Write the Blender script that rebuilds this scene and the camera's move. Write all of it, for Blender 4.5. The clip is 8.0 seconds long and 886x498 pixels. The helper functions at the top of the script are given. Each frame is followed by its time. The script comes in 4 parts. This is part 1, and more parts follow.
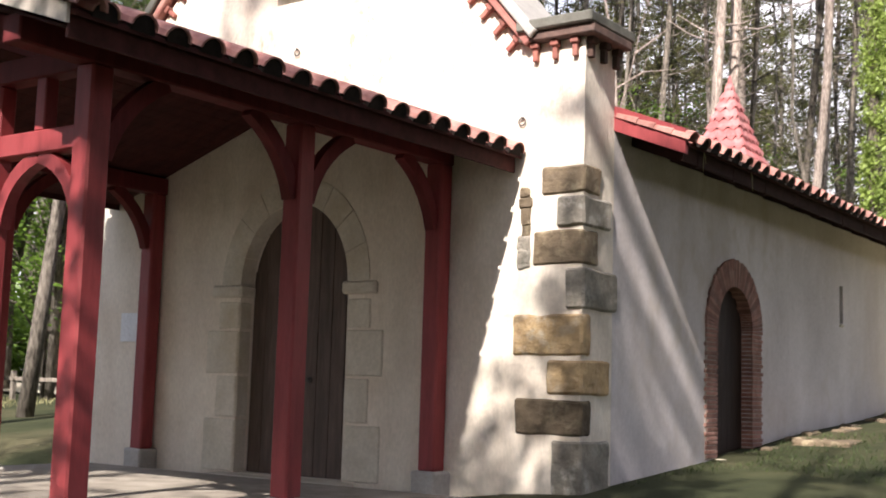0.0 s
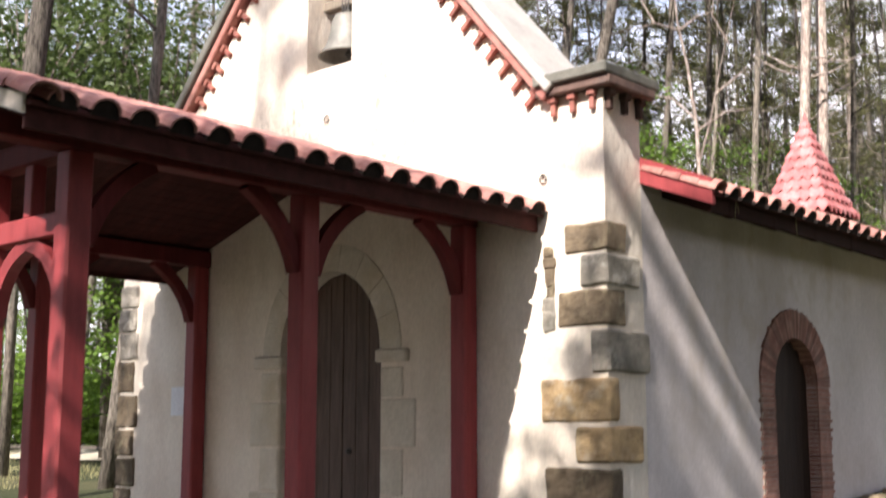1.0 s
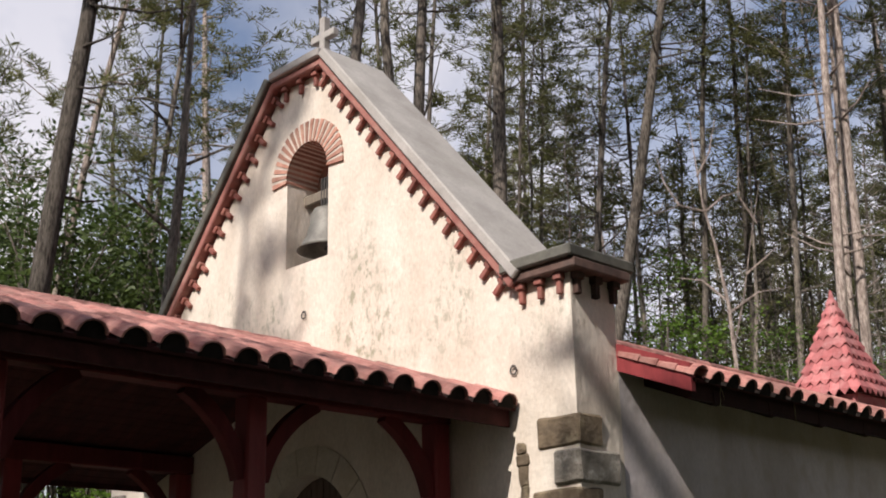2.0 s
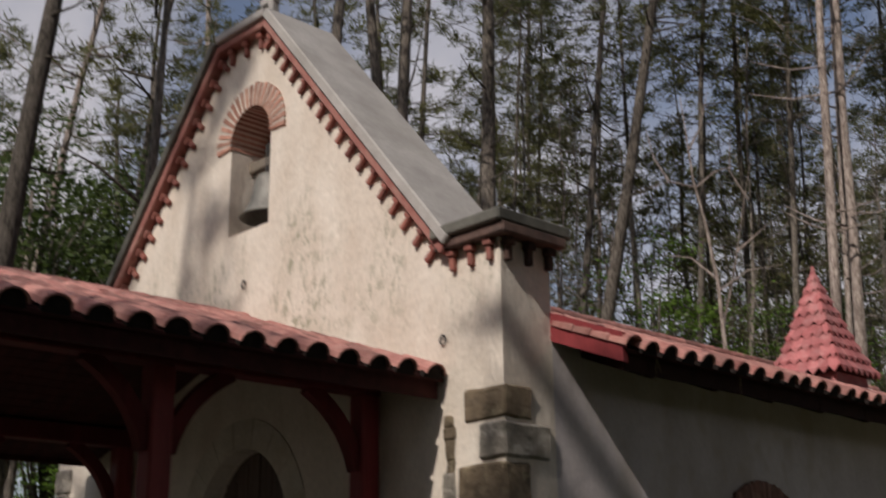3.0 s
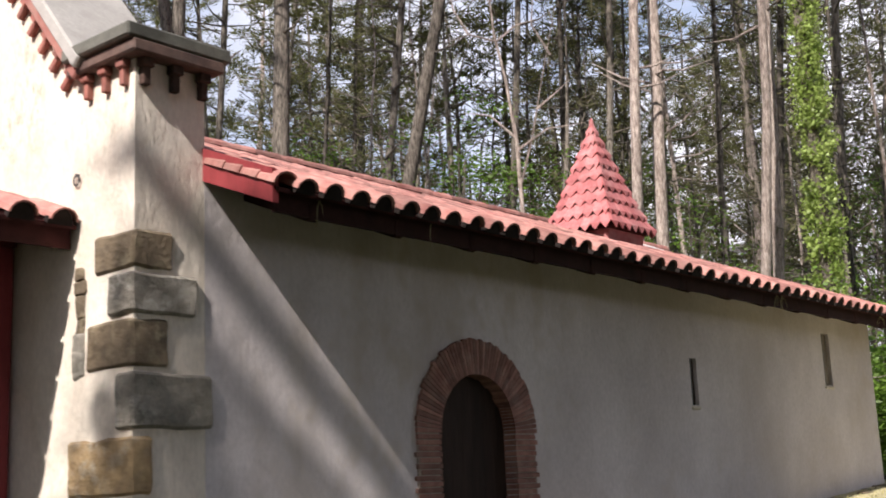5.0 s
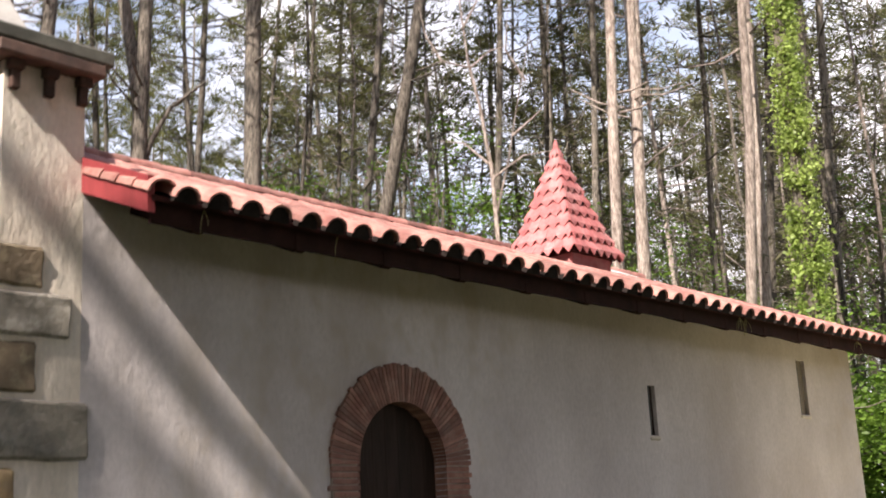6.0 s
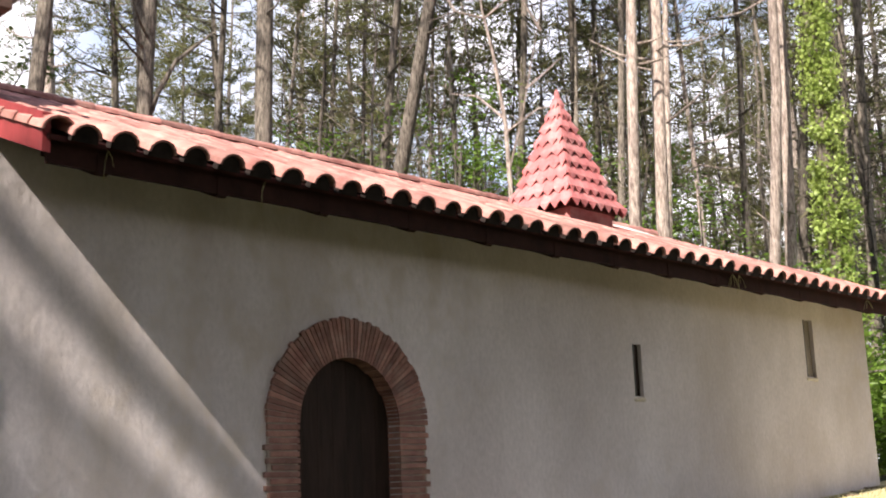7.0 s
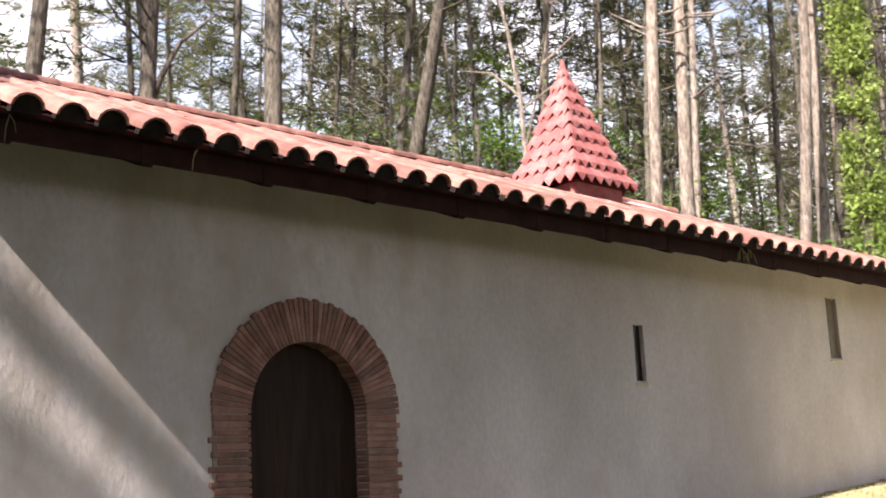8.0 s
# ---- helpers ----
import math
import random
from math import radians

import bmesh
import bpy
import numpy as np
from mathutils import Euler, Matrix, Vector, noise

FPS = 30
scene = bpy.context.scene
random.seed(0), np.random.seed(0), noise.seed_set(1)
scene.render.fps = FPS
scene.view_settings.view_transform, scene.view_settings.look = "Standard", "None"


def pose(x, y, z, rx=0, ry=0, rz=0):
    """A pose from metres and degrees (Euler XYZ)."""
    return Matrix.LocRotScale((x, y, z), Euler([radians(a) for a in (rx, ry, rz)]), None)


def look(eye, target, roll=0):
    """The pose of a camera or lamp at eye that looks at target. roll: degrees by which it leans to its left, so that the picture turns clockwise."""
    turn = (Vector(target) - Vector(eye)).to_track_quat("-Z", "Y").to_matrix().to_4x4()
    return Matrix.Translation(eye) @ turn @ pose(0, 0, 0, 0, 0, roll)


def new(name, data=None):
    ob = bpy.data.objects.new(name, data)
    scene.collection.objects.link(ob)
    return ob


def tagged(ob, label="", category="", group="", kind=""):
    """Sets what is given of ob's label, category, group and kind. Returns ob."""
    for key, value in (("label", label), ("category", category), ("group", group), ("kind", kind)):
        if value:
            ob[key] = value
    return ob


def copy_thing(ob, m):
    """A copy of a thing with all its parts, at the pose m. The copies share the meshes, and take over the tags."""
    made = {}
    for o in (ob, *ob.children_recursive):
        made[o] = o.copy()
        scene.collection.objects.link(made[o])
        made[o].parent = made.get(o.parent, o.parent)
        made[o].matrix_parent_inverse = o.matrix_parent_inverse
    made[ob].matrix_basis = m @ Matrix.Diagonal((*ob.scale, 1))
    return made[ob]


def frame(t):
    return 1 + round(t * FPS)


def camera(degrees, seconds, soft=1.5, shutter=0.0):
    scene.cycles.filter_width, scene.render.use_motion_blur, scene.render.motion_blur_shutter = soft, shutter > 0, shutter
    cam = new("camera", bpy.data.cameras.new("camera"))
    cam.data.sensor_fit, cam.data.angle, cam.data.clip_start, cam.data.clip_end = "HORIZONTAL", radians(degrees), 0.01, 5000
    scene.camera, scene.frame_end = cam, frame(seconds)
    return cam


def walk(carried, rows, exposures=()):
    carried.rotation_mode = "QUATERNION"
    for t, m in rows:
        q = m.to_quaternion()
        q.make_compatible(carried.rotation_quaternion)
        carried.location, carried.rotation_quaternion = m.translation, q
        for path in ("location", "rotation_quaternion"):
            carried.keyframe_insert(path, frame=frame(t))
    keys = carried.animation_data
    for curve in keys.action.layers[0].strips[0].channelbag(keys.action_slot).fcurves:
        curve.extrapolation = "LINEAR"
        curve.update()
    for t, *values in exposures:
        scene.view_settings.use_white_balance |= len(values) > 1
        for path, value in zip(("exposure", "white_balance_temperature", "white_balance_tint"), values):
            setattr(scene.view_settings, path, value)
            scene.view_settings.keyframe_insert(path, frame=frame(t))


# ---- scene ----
cam = camera(40.4, 8.0, soft=1.8, shutter=0.4)
PATH = [
    (0, (5.594, -10.048, 0.656), (4.433, -8.436, 0.888), 1.7),
    (0.5, (5.82, -9.564, 0.764), (4.59, -8.005, 0.999), -2.0),
    (1, (6.194, -9.158, 0.88), (4.875, -7.686, 1.188), 0.0),
    (1.5, (6.378, -8.536, 0.98), (5.053, -7.125, 1.481), 0.4),
    (1.7, (6.43, -8.36, 1.02), (5.099, -6.982, 1.593), -0.9),
    (2.8, (6.69, -7.26, 0.96), (5.33, -5.944, 1.606), -1.4),
    (3, (6.725, -7.116, 0.982), (5.346, -5.795, 1.575), -0.7),
    (3.5, (6.833, -6.469, 0.958), (5.5, -5.072, 1.478), -0.2),
    (4, (7.008, -6.011, 0.919), (5.694, -4.566, 1.348), -2.2),
    (4.5, (6.858, -5.404, 0.985), (5.554, -3.941, 1.388), -2.9),
    (4.7, (6.9, -5.22, 0.985), (5.627, -3.727, 1.376), -3.2),
    (5.8, (7.09, -4.05, 0.93), (5.811, -2.569, 1.344), -0.8),
    (6, (7.104, -3.85, 0.893), (5.834, -2.373, 1.348), -3.0),
    (6.5, (7.202, -3.269, 0.916), (5.925, -1.802, 1.383), -5.5),
    (7, (7.335, -2.828, 0.878), (5.987, -1.405, 1.275), -2.2),
    (7.5, (7.231, -2.396, 0.89), (5.879, -0.97, 1.258), -4.0),
    (8, (7.198, -1.794, 0.888), (5.792, -0.426, 1.272), -2.7),
]
walk(cam, [(t, look(eye, target, roll)) for t, eye, target, roll in PATH],
     exposures=[(t, e, k, 14) for t, e, k in ((0.0, 1.22, 6200), (1.0, 1.34, 6200), (1.5, 1.0, 6200), (1.7, 0.66, 6200), (2.8, -0.62, 6250), (3.2, -0.6, 6250), (3.8, -0.16, 6150), (4.5, 0.34, 6000), (6.0, 1.12, 6450), (8.0, 1.3, 6400))])

# ---- light ----
SUN_FROM = Vector((0.235, -1.09, 1.0)).normalized()
world = bpy.data.worlds.new("sky")
scene.world = world
world.use_nodes = True
wn = world.node_tree.nodes
sky = wn.new("ShaderNodeTexSky")
sky.sky_type = 'NISHITA'
sky.sun_disc = False
sky.sun_elevation = math.asin(SUN_FROM.z)
sky.sun_rotation = math.atan2(SUN_FROM.x, SUN_FROM.y)
sky.air_density, sky.dust_density = 1.0, 1.5
wl = world.node_tree.links
wl.new(sky.outputs[0], wn["Background"].inputs[0])
wn["Background"].inputs[1].default_value = 0.105
# thin bright cloud over the blue
cloud = wn.new("ShaderNodeBackground")
cloud.inputs[0].default_value, cloud.inputs[1].default_value = (0.99, 0.95, 0.96, 1), 0.82
puffs = wn.new("ShaderNodeTexNoise")
puffs.inputs["Scale"].default_value, puffs.inputs["Detail"].default_value = 3.0, 6.0
spread = wn.new("ShaderNodeMapRange")
spread.inputs["From Min"].default_value, spread.inputs["From Max"].default_value = 0.40, 0.60
spread.inputs["To Min"].default_value, spread.inputs["To Max"].default_value = 0.12, 1.0
blend = wn.new("ShaderNodeMixShader")
where = wn.new("ShaderNodeTexCoord")
wl.new(where.outputs["Generated"], puffs.inputs["Vector"])
wl.new(puffs.outputs["Fac"], spread.inputs["Value"])
# the cover thins towards the zenith
height = wn.new("ShaderNodeSeparateXYZ")
thin = wn.new("ShaderNodeMapRange")
thin.inputs["From Min"].default_value, thin.inputs["From Max"].default_value = 0.35, 0.95
thin.inputs["To Min"].default_value, thin.inputs["To Max"].default_value = 1.0, 0.12
cover = wn.new("ShaderNodeMath")
cover.operation = 'MULTIPLY'
wl.new(where.outputs["Generated"], height.inputs[0])
wl.new(height.outputs["Z"], thin.inputs["Value"])
wl.new(spread.outputs[0], cover.inputs[0])
wl.new(thin.outputs[0], cover.inputs[1])
wl.new(cover.outputs[0], blend.inputs[0])
wl.new(wn["Background"].outputs[0], blend.inputs[1])
wl.new(cloud.outputs[0], blend.inputs[2])
wl.new(blend.outputs[0], wn["World Output"].inputs["Surface"])
sun = new("sun", bpy.data.lights.new("sun", 'SUN'))
sun.data.energy, sun.data.angle, sun.data.color = 5.0, radians(0.6), (1.0, 0.91, 0.79)
sun.matrix_world = look(SUN_FROM * 60, (0, 0, 0))


# ---- materials ----
def mat(name, dark, light, scale=3.0, rough=0.85, bump=0.15, fine=40.0, stain=None, stain_scale=0.7, stain_amount=0.5,
        rnd=0.0, stretch=(1, 1, 1), metal=0.0, through_leaf=0.0, island=False, bump_dist=0.01, flake=None, bump_scale=None, flake_belt=None):
    m = bpy.data.materials.new(name)
    m.use_nodes = True
    n, l = m.node_tree.nodes, m.node_tree.links
    b = n["Principled BSDF"]
    geo = n.new("ShaderNodeNewGeometry")
    mp = n.new("ShaderNodeMapping")
    mp.inputs["Scale"].default_value = stretch
    l.new(geo.outputs["Position"], mp.inputs[0])

    def noi(s, detail=5.0, r=0.6):
        t = n.new("ShaderNodeTexNoise")
        t.inputs["Scale"].default_value, t.inputs["Detail"].default_value, t.inputs["Roughness"].default_value = s, detail, r
        l.new(mp.outputs[0], t.inputs["Vector"])
        return t

    def mix(fac, a, c, blend='MIX'):
        x = n.new("ShaderNodeMix")
        x.data_type, x.blend_type = 'RGBA', blend
        for sock, v in ((x.inputs[0], fac), (x.inputs[6], a), (x.inputs[7], c)):
            if isinstance(v, (int, float)):
                sock.default_value = v
            elif isinstance(v, tuple):
                sock.default_value = (*v, 1)
            else:
                l.new(v, sock)
        return x.outputs[2]

    def ramp(src, lo, hi):
        r = n.new("ShaderNodeMapRange")
        r.inputs["From Min"].default_value, r.inputs["From Max"].default_value = lo, hi
        l.new(src, r.inputs["Value"])
        return r.outputs[0]

    col = mix(ramp(noi(scale).outputs["Fac"], 0.32, 0.68), dark, light)
    col = mix(0.35, col, mix(ramp(noi(fine, 3).outputs["Fac"], 0.3, 0.7), (0.55, 0.55, 0.55), (1.0, 1.0, 1.0)), 'MULTIPLY')
    if stain:
        f = ramp(noi(stain_scale, 8, 0.7).outputs["Fac"], 0.5, 0.72)
        g = n.new("ShaderNodeMath")
        g.operation = 'MULTIPLY'
        g.inputs[1].default_value = stain_amount
        l.new(f, g.inputs[0])
        col = mix(g.outputs[0], col, stain)
    if flake:
        colour, patch, grain, amount = flake
        f = n.new("ShaderNodeMath")
        f.operation = 'MULTIPLY'
        l.new(ramp(noi(patch, 3, 0.5).outputs["Fac"], 0.44, 0.62), f.inputs[0])
        l.new(ramp(noi(grain, 6, 0.7).outputs["Fac"], 0.50, 0.60), f.inputs[1])
        g = n.new("ShaderNodeMath")
        g.operation = 'MULTIPLY'
        g.inputs[1].default_value = amount
        l.new(f.outputs[0], g.inputs[0])
        if flake_belt:
            # peeling runs in an uneven belt of the wall
            low, high = flake_belt
            xyz = n.new("ShaderNodeSeparateXYZ")
            l.new(geo.outputs["Position"], xyz.inputs[0])
            k = n.new("ShaderNodeMath")
            k.operation = 'MULTIPLY'
            l.new(ramp(xyz.outputs["Z"], low, low + 0.6), k.inputs[0])
            l.new(ramp(xyz.outputs["Z"], high, high - 0.8), k.inputs[1])
            j = n.new("ShaderNodeMath")
            j.operation = 'MULTIPLY'
            l.new(k.outputs[0], j.inputs[0])
            l.new(g.outputs[0], j.inputs[1])
            g = j
        col = mix(g.outputs[0], col, colour)
    if rnd:
        src = geo.outputs["Random Per Island"] if island else n.new("ShaderNodeObjectInfo").outputs["Random"]
        h = n.new("ShaderNodeHueSaturation")
        r = n.new("ShaderNodeMapRange")
        r.inputs["To Min"].default_value, r.inputs["To Max"].default_value = 1 - rnd, 1 + rnd
        l.new(src, r.inputs["Value"])
        l.new(r.outputs[0], h.inputs["Value"])
        l.new(col, h.inputs["Color"])
        col = h.outputs[0]
    l.new(col, b.inputs["Base Color"])
    b.inputs["Roughness"].default_value, b.inputs["Metallic"].default_value = rough, metal
    if bump:
        bp = n.new("ShaderNodeBump")
        bp.inputs["Strength"].default_value, bp.inputs["Distance"].default_value = bump, bump_dist
        l.new(noi(bump_scale or fine * 0.4, 8, 0.65).outputs["Fac"], bp.inputs["Height"])
        l.new(bp.outputs[0], b.inputs["Normal"])
    if through_leaf:
        tr = n.new("ShaderNodeBsdfTranslucent")
        l.new(col, tr.inputs[0])
        ms = n.new("ShaderNodeMixShader")
        ms.inputs[0].default_value = through_leaf
        l.new(b.outputs[0], ms.inputs[1])
        l.new(tr.outputs[0], ms.inputs[2])
        l.new(ms.outputs[0], n["Material Output"].inputs["Surface"])
    return m


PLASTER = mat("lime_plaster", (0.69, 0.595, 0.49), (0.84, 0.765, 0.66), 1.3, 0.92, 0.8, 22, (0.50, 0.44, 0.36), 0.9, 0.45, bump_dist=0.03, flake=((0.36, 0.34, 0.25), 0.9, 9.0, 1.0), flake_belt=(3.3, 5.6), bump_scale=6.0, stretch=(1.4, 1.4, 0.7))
# side-wall plaster: its shade is put into a darker, greyer base than the gable's
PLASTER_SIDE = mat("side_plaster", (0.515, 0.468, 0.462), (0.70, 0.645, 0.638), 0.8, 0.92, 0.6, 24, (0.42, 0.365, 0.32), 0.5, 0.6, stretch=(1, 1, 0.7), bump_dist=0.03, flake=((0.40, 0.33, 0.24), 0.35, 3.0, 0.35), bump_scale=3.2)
STONE = mat("ochre_sandstone", (0.24, 0.16, 0.085), (0.50, 0.36, 0.19), 4.0, 0.9, 0.9, 26, (0.13, 0.11, 0.08), 2.2, 0.7, rnd=0.2, bump_dist=0.04, flake=((0.46, 0.43, 0.36), 1.5, 6.0, 0.5))
STONE_GREY = mat("grey_sandstone", (0.17, 0.15, 0.122), (0.33, 0.295, 0.245), 4.0, 0.9, 0.9, 26, (0.09, 0.10, 0.085), 2.2, 0.7, rnd=0.2, bump_dist=0.04, flake=((0.50, 0.46, 0.40), 1.5, 6.0, 0.6))
STONE_BROWN = mat("brown_sandstone", (0.085, 0.064, 0.042), (0.215, 0.16, 0.10), 5.0, 0.9, 0.9, 26, (0.06, 0.05, 0.04), 2.5, 0.7, rnd=0.2, bump_dist=0.04, flake=((0.40, 0.34, 0.22), 1.5, 6.0, 0.5))
PALE_STONE = mat("pale_limestone", (0.56, 0.505, 0.415), (0.71, 0.655, 0.56), 2.5, 0.9, 0.4, 30, (0.42, 0.33, 0.17), 1.2, 0.5)
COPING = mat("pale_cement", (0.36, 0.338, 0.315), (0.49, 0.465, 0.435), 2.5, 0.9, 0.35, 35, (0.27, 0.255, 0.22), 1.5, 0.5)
# stain plus painted shade: darker cement and moulding for shoulders and left slope
COPING_DARK = mat("weathered_shaded_cement", (0.075, 0.072, 0.06), (0.17, 0.165, 0.14), 3.5, 0.9, 0.5, 35, (0.06, 0.06, 0.05), 2.0, 0.7)
BAND_DIRTY_SHADED = mat("grimy_shaded_moulding", (0.085, 0.05, 0.042), (0.20, 0.125, 0.10), 4, 0.9, 0.5, 40, (0.07, 0.06, 0.055), 3, 0.8)
RED_TRIM = mat("red_brick_trim", (0.24, 0.075, 0.06), (0.36, 0.14, 0.105), 6, 0.85, 0.4, 40, (0.20, 0.14, 0.12), 4, 0.5, rnd=0.25)
GRIMY_SHADED = mat("grimy_shaded_brick", (0.045, 0.03, 0.026), (0.11, 0.068, 0.055), 5, 0.9, 0.4, 40, (0.03, 0.03, 0.026), 4, 0.6, rnd=0.2)
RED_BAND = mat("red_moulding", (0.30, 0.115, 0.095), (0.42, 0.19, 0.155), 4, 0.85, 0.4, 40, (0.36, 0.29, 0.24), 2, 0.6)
BRICK = mat("thin_brick", (0.20, 0.092, 0.072), (0.35, 0.185, 0.145), 7, 0.9, 0.6, 45, (0.36, 0.29, 0.25), 5, 0.5, rnd=0.32)
NICHE_BRICK = mat("bell_niche_brick", (0.34, 0.15, 0.105), (0.52, 0.30, 0.225), 7, 0.9, 0.5, 45, (0.46, 0.37, 0.28), 5, 0.5, rnd=0.3)
MORTAR = mat("mortar", (0.24, 0.19, 0.16), (0.38, 0.32, 0.27), 8, 0.95, 0.5, 50)
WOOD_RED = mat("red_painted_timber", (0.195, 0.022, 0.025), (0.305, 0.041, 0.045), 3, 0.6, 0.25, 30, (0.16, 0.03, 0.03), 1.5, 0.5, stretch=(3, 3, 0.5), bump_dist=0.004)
# same red paint, darkened where the beams lie in the roof's shade
WOOD_SHADED = mat("shaded_red_timber", (0.10, 0.018, 0.020), (0.18, 0.032, 0.034), 3, 0.65, 0.25, 30, (0.06, 0.02, 0.018), 1.5, 0.6, stretch=(3, 3, 0.5), bump_dist=0.004)
# near black: shade below the eaves is put into the timber's colour
EAVES_BLACK = mat("shade_black_eaves_timber", (0.022, 0.009, 0.008), (0.048, 0.019, 0.016), 4, 0.85, 0.3, 30)
# red boards taken darker, with the underside shade in their base colour
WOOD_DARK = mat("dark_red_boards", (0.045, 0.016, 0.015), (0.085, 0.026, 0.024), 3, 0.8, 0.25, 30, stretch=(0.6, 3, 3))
HOLLOW_BLACK = mat("hollow_shade", (0.012, 0.009, 0.008), (0.03, 0.022, 0.02), 8, 0.95, 0.4, 40)
DOOR_WOOD = mat("brown_door_wood", (0.020, 0.012, 0.009), (0.040, 0.024, 0.018), 5, 0.7, 0.3, 30, (0.03, 0.02, 0.015), 2, 0.5, stretch=(4, 4, 0.4), rnd=0.12)
MAIN_DOOR = mat("weathered_door_wood", (0.082, 0.056, 0.044), (0.145, 0.10, 0.08), 5, 0.75, 0.3, 30, (0.03, 0.02, 0.015), 2, 0.5, stretch=(4, 4, 0.4), rnd=0.12)
SLIT_WOOD = mat("pale_weathered_board", (0.15, 0.125, 0.095), (0.27, 0.23, 0.18), 5, 0.8, 0.3, 30, stretch=(4, 4, 0.4))
PALE_MORTAR = mat("pale_lime_mortar", (0.52, 0.45, 0.38), (0.68, 0.61, 0.53), 8, 0.95, 0.5, 50)
TURF = mat("dry_sunburnt_turf", (0.36, 0.32, 0.17), (0.60, 0.54, 0.34), 0.9, 0.95, 0.7, 30, (0.20, 0.20, 0.08), 0.6, 0.6, bump_dist=0.03)
TILE = mat("canal_tile", (0.285, 0.105, 0.088), (0.49, 0.25, 0.21), 6, 0.85, 0.5, 45, (0.20, 0.125, 0.105), 2.6, 0.75, rnd=0.42)
TILE_JOINED = mat("canal_tile_far", (0.285, 0.105, 0.088), (0.49, 0.25, 0.21), 6, 0.85, 0.5, 45, (0.20, 0.125, 0.105), 2.6, 0.75, rnd=0.42, island=True)
SHINGLE = mat("red_painted_shingle", (0.37, 0.10, 0.10), (0.51, 0.185, 0.18), 6, 0.8, 0.4, 40, (0.52, 0.34, 0.32), 3.5, 0.55, rnd=0.18)
BRONZE = mat("weathered_bell", (0.15, 0.142, 0.125), (0.26, 0.25, 0.22), 8, 0.6, 0.2, 40, (0.15, 0.16, 0.14), 4, 0.5, metal=0.3)
IRON = mat("dark_iron", (0.03, 0.03, 0.03), (0.07, 0.06, 0.055), 12, 0.6, 0.2, 60)
ZINC = mat("zinc_flashing", (0.45, 0.46, 0.47), (0.60, 0.61, 0.62), 6, 0.5, 0.1, 40, metal=0.6)
PAPER = mat("paper_notice", (0.74, 0.75, 0.78), (0.82, 0.83, 0.85), 3, 0.6, 0.05, 30)
SLAB = mat("porch_slab", (0.24, 0.21, 0.17), (0.36, 0.32, 0.27), 3, 0.9, 0.4, 30, (0.16, 0.13, 0.10), 1, 0.5)
GROUND = mat("forest_floor", (0.028, 0.034, 0.016), (0.066, 0.070, 0.034), 0.5, 0.95, 0.8, 14, (0.12, 0.095, 0.06), 0.25, 0.6, bump_dist=0.06)
SAND = mat("sandy_path", (0.42, 0.37, 0.29), (0.55, 0.50, 0.40), 1, 0.95, 0.4, 20)
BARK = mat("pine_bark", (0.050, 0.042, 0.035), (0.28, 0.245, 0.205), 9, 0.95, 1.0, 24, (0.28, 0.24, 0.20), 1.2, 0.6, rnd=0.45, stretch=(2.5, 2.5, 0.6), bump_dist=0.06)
# lit copy of the pine bark: sunlight is part of this paler colour
PALE_LIT_BARK = mat("pale_lit_pine_bark", (0.17, 0.13, 0.11), (0.60, 0.51, 0.445), 9, 0.95, 1.0, 26, (0.11, 0.085, 0.075), 1.6, 0.75, rnd=0.25, stretch=(2.5, 2.5, 0.6), bump_dist=0.06)
NEEDLE = mat("pine_needles", (0.082, 0.088, 0.034), (0.220, 0.220, 0.092), 0.6, 0.55, 0.0, 10, rnd=0.4, through_leaf=0.5, island=True)
LEAF = mat("young_leaves", (0.10, 0.19, 0.02), (0.20, 0.32, 0.05), 0.7, 0.5, 0.0, 10, rnd=0.35, through_leaf=0.5, island=True)
OAK = mat("oak_leaves", (0.045, 0.055, 0.03), (0.085, 0.095, 0.05), 0.7, 0.55, 0.0, 10, rnd=0.3, through_leaf=0.25, island=True)
IVY = mat("ivy_leaves", (0.22, 0.31, 0.06), (0.44, 0.54, 0.16), 0.8, 0.5, 0.0, 10, rnd=0.4, through_leaf=0.5, island=True)
GREEN = mat("shaded_green_leaves", (0.05, 0.085, 0.02), (0.12, 0.165, 0.045), 0.7, 0.5, 0.0, 10, rnd=0.35, through_leaf=0.4, island=True)
GRASS = mat("grass_blades", (0.030, 0.050, 0.013), (0.075, 0.10, 0.03), 0.5, 0.7, 0.0, 10, rnd=0.35, through_leaf=0.3, island=True)
DRY_GRASS = mat("dry_grass_blades", (0.36, 0.33, 0.14), (0.56, 0.51, 0.27), 0.7, 0.7, 0.0, 10, rnd=0.3, through_leaf=0.3, island=True)
FAR_NEEDLE = mat("far_needles", (0.095, 0.088, 0.052), (0.210, 0.195, 0.115), 0.4, 0.6, 0.0, 10, rnd=0.45, through_leaf=0.5, island=True)

# matt, dusty surfaces with next to no sheen
for m in (DOOR_WOOD, EAVES_BLACK, HOLLOW_BLACK, WOOD_DARK, WOOD_SHADED, BARK, PALE_LIT_BARK, NEEDLE, FAR_NEEDLE, OAK, GROUND, GRIMY_SHADED):
    m.node_tree.nodes["Principled BSDF"].inputs["Specular IOR Level"].default_value = 0.15


# ---- builders ----
def mesh_of(bm, name, material, smooth=False):
    me = bpy.data.meshes.new(name)
    bmesh.ops.recalc_face_normals(bm, faces=bm.faces)
    bm.to_mesh(me)
    bm.free()
    me.materials.append(material)
    if smooth:
        me.polygons.foreach_set("use_smooth", [True] * len(me.polygons))
    return me


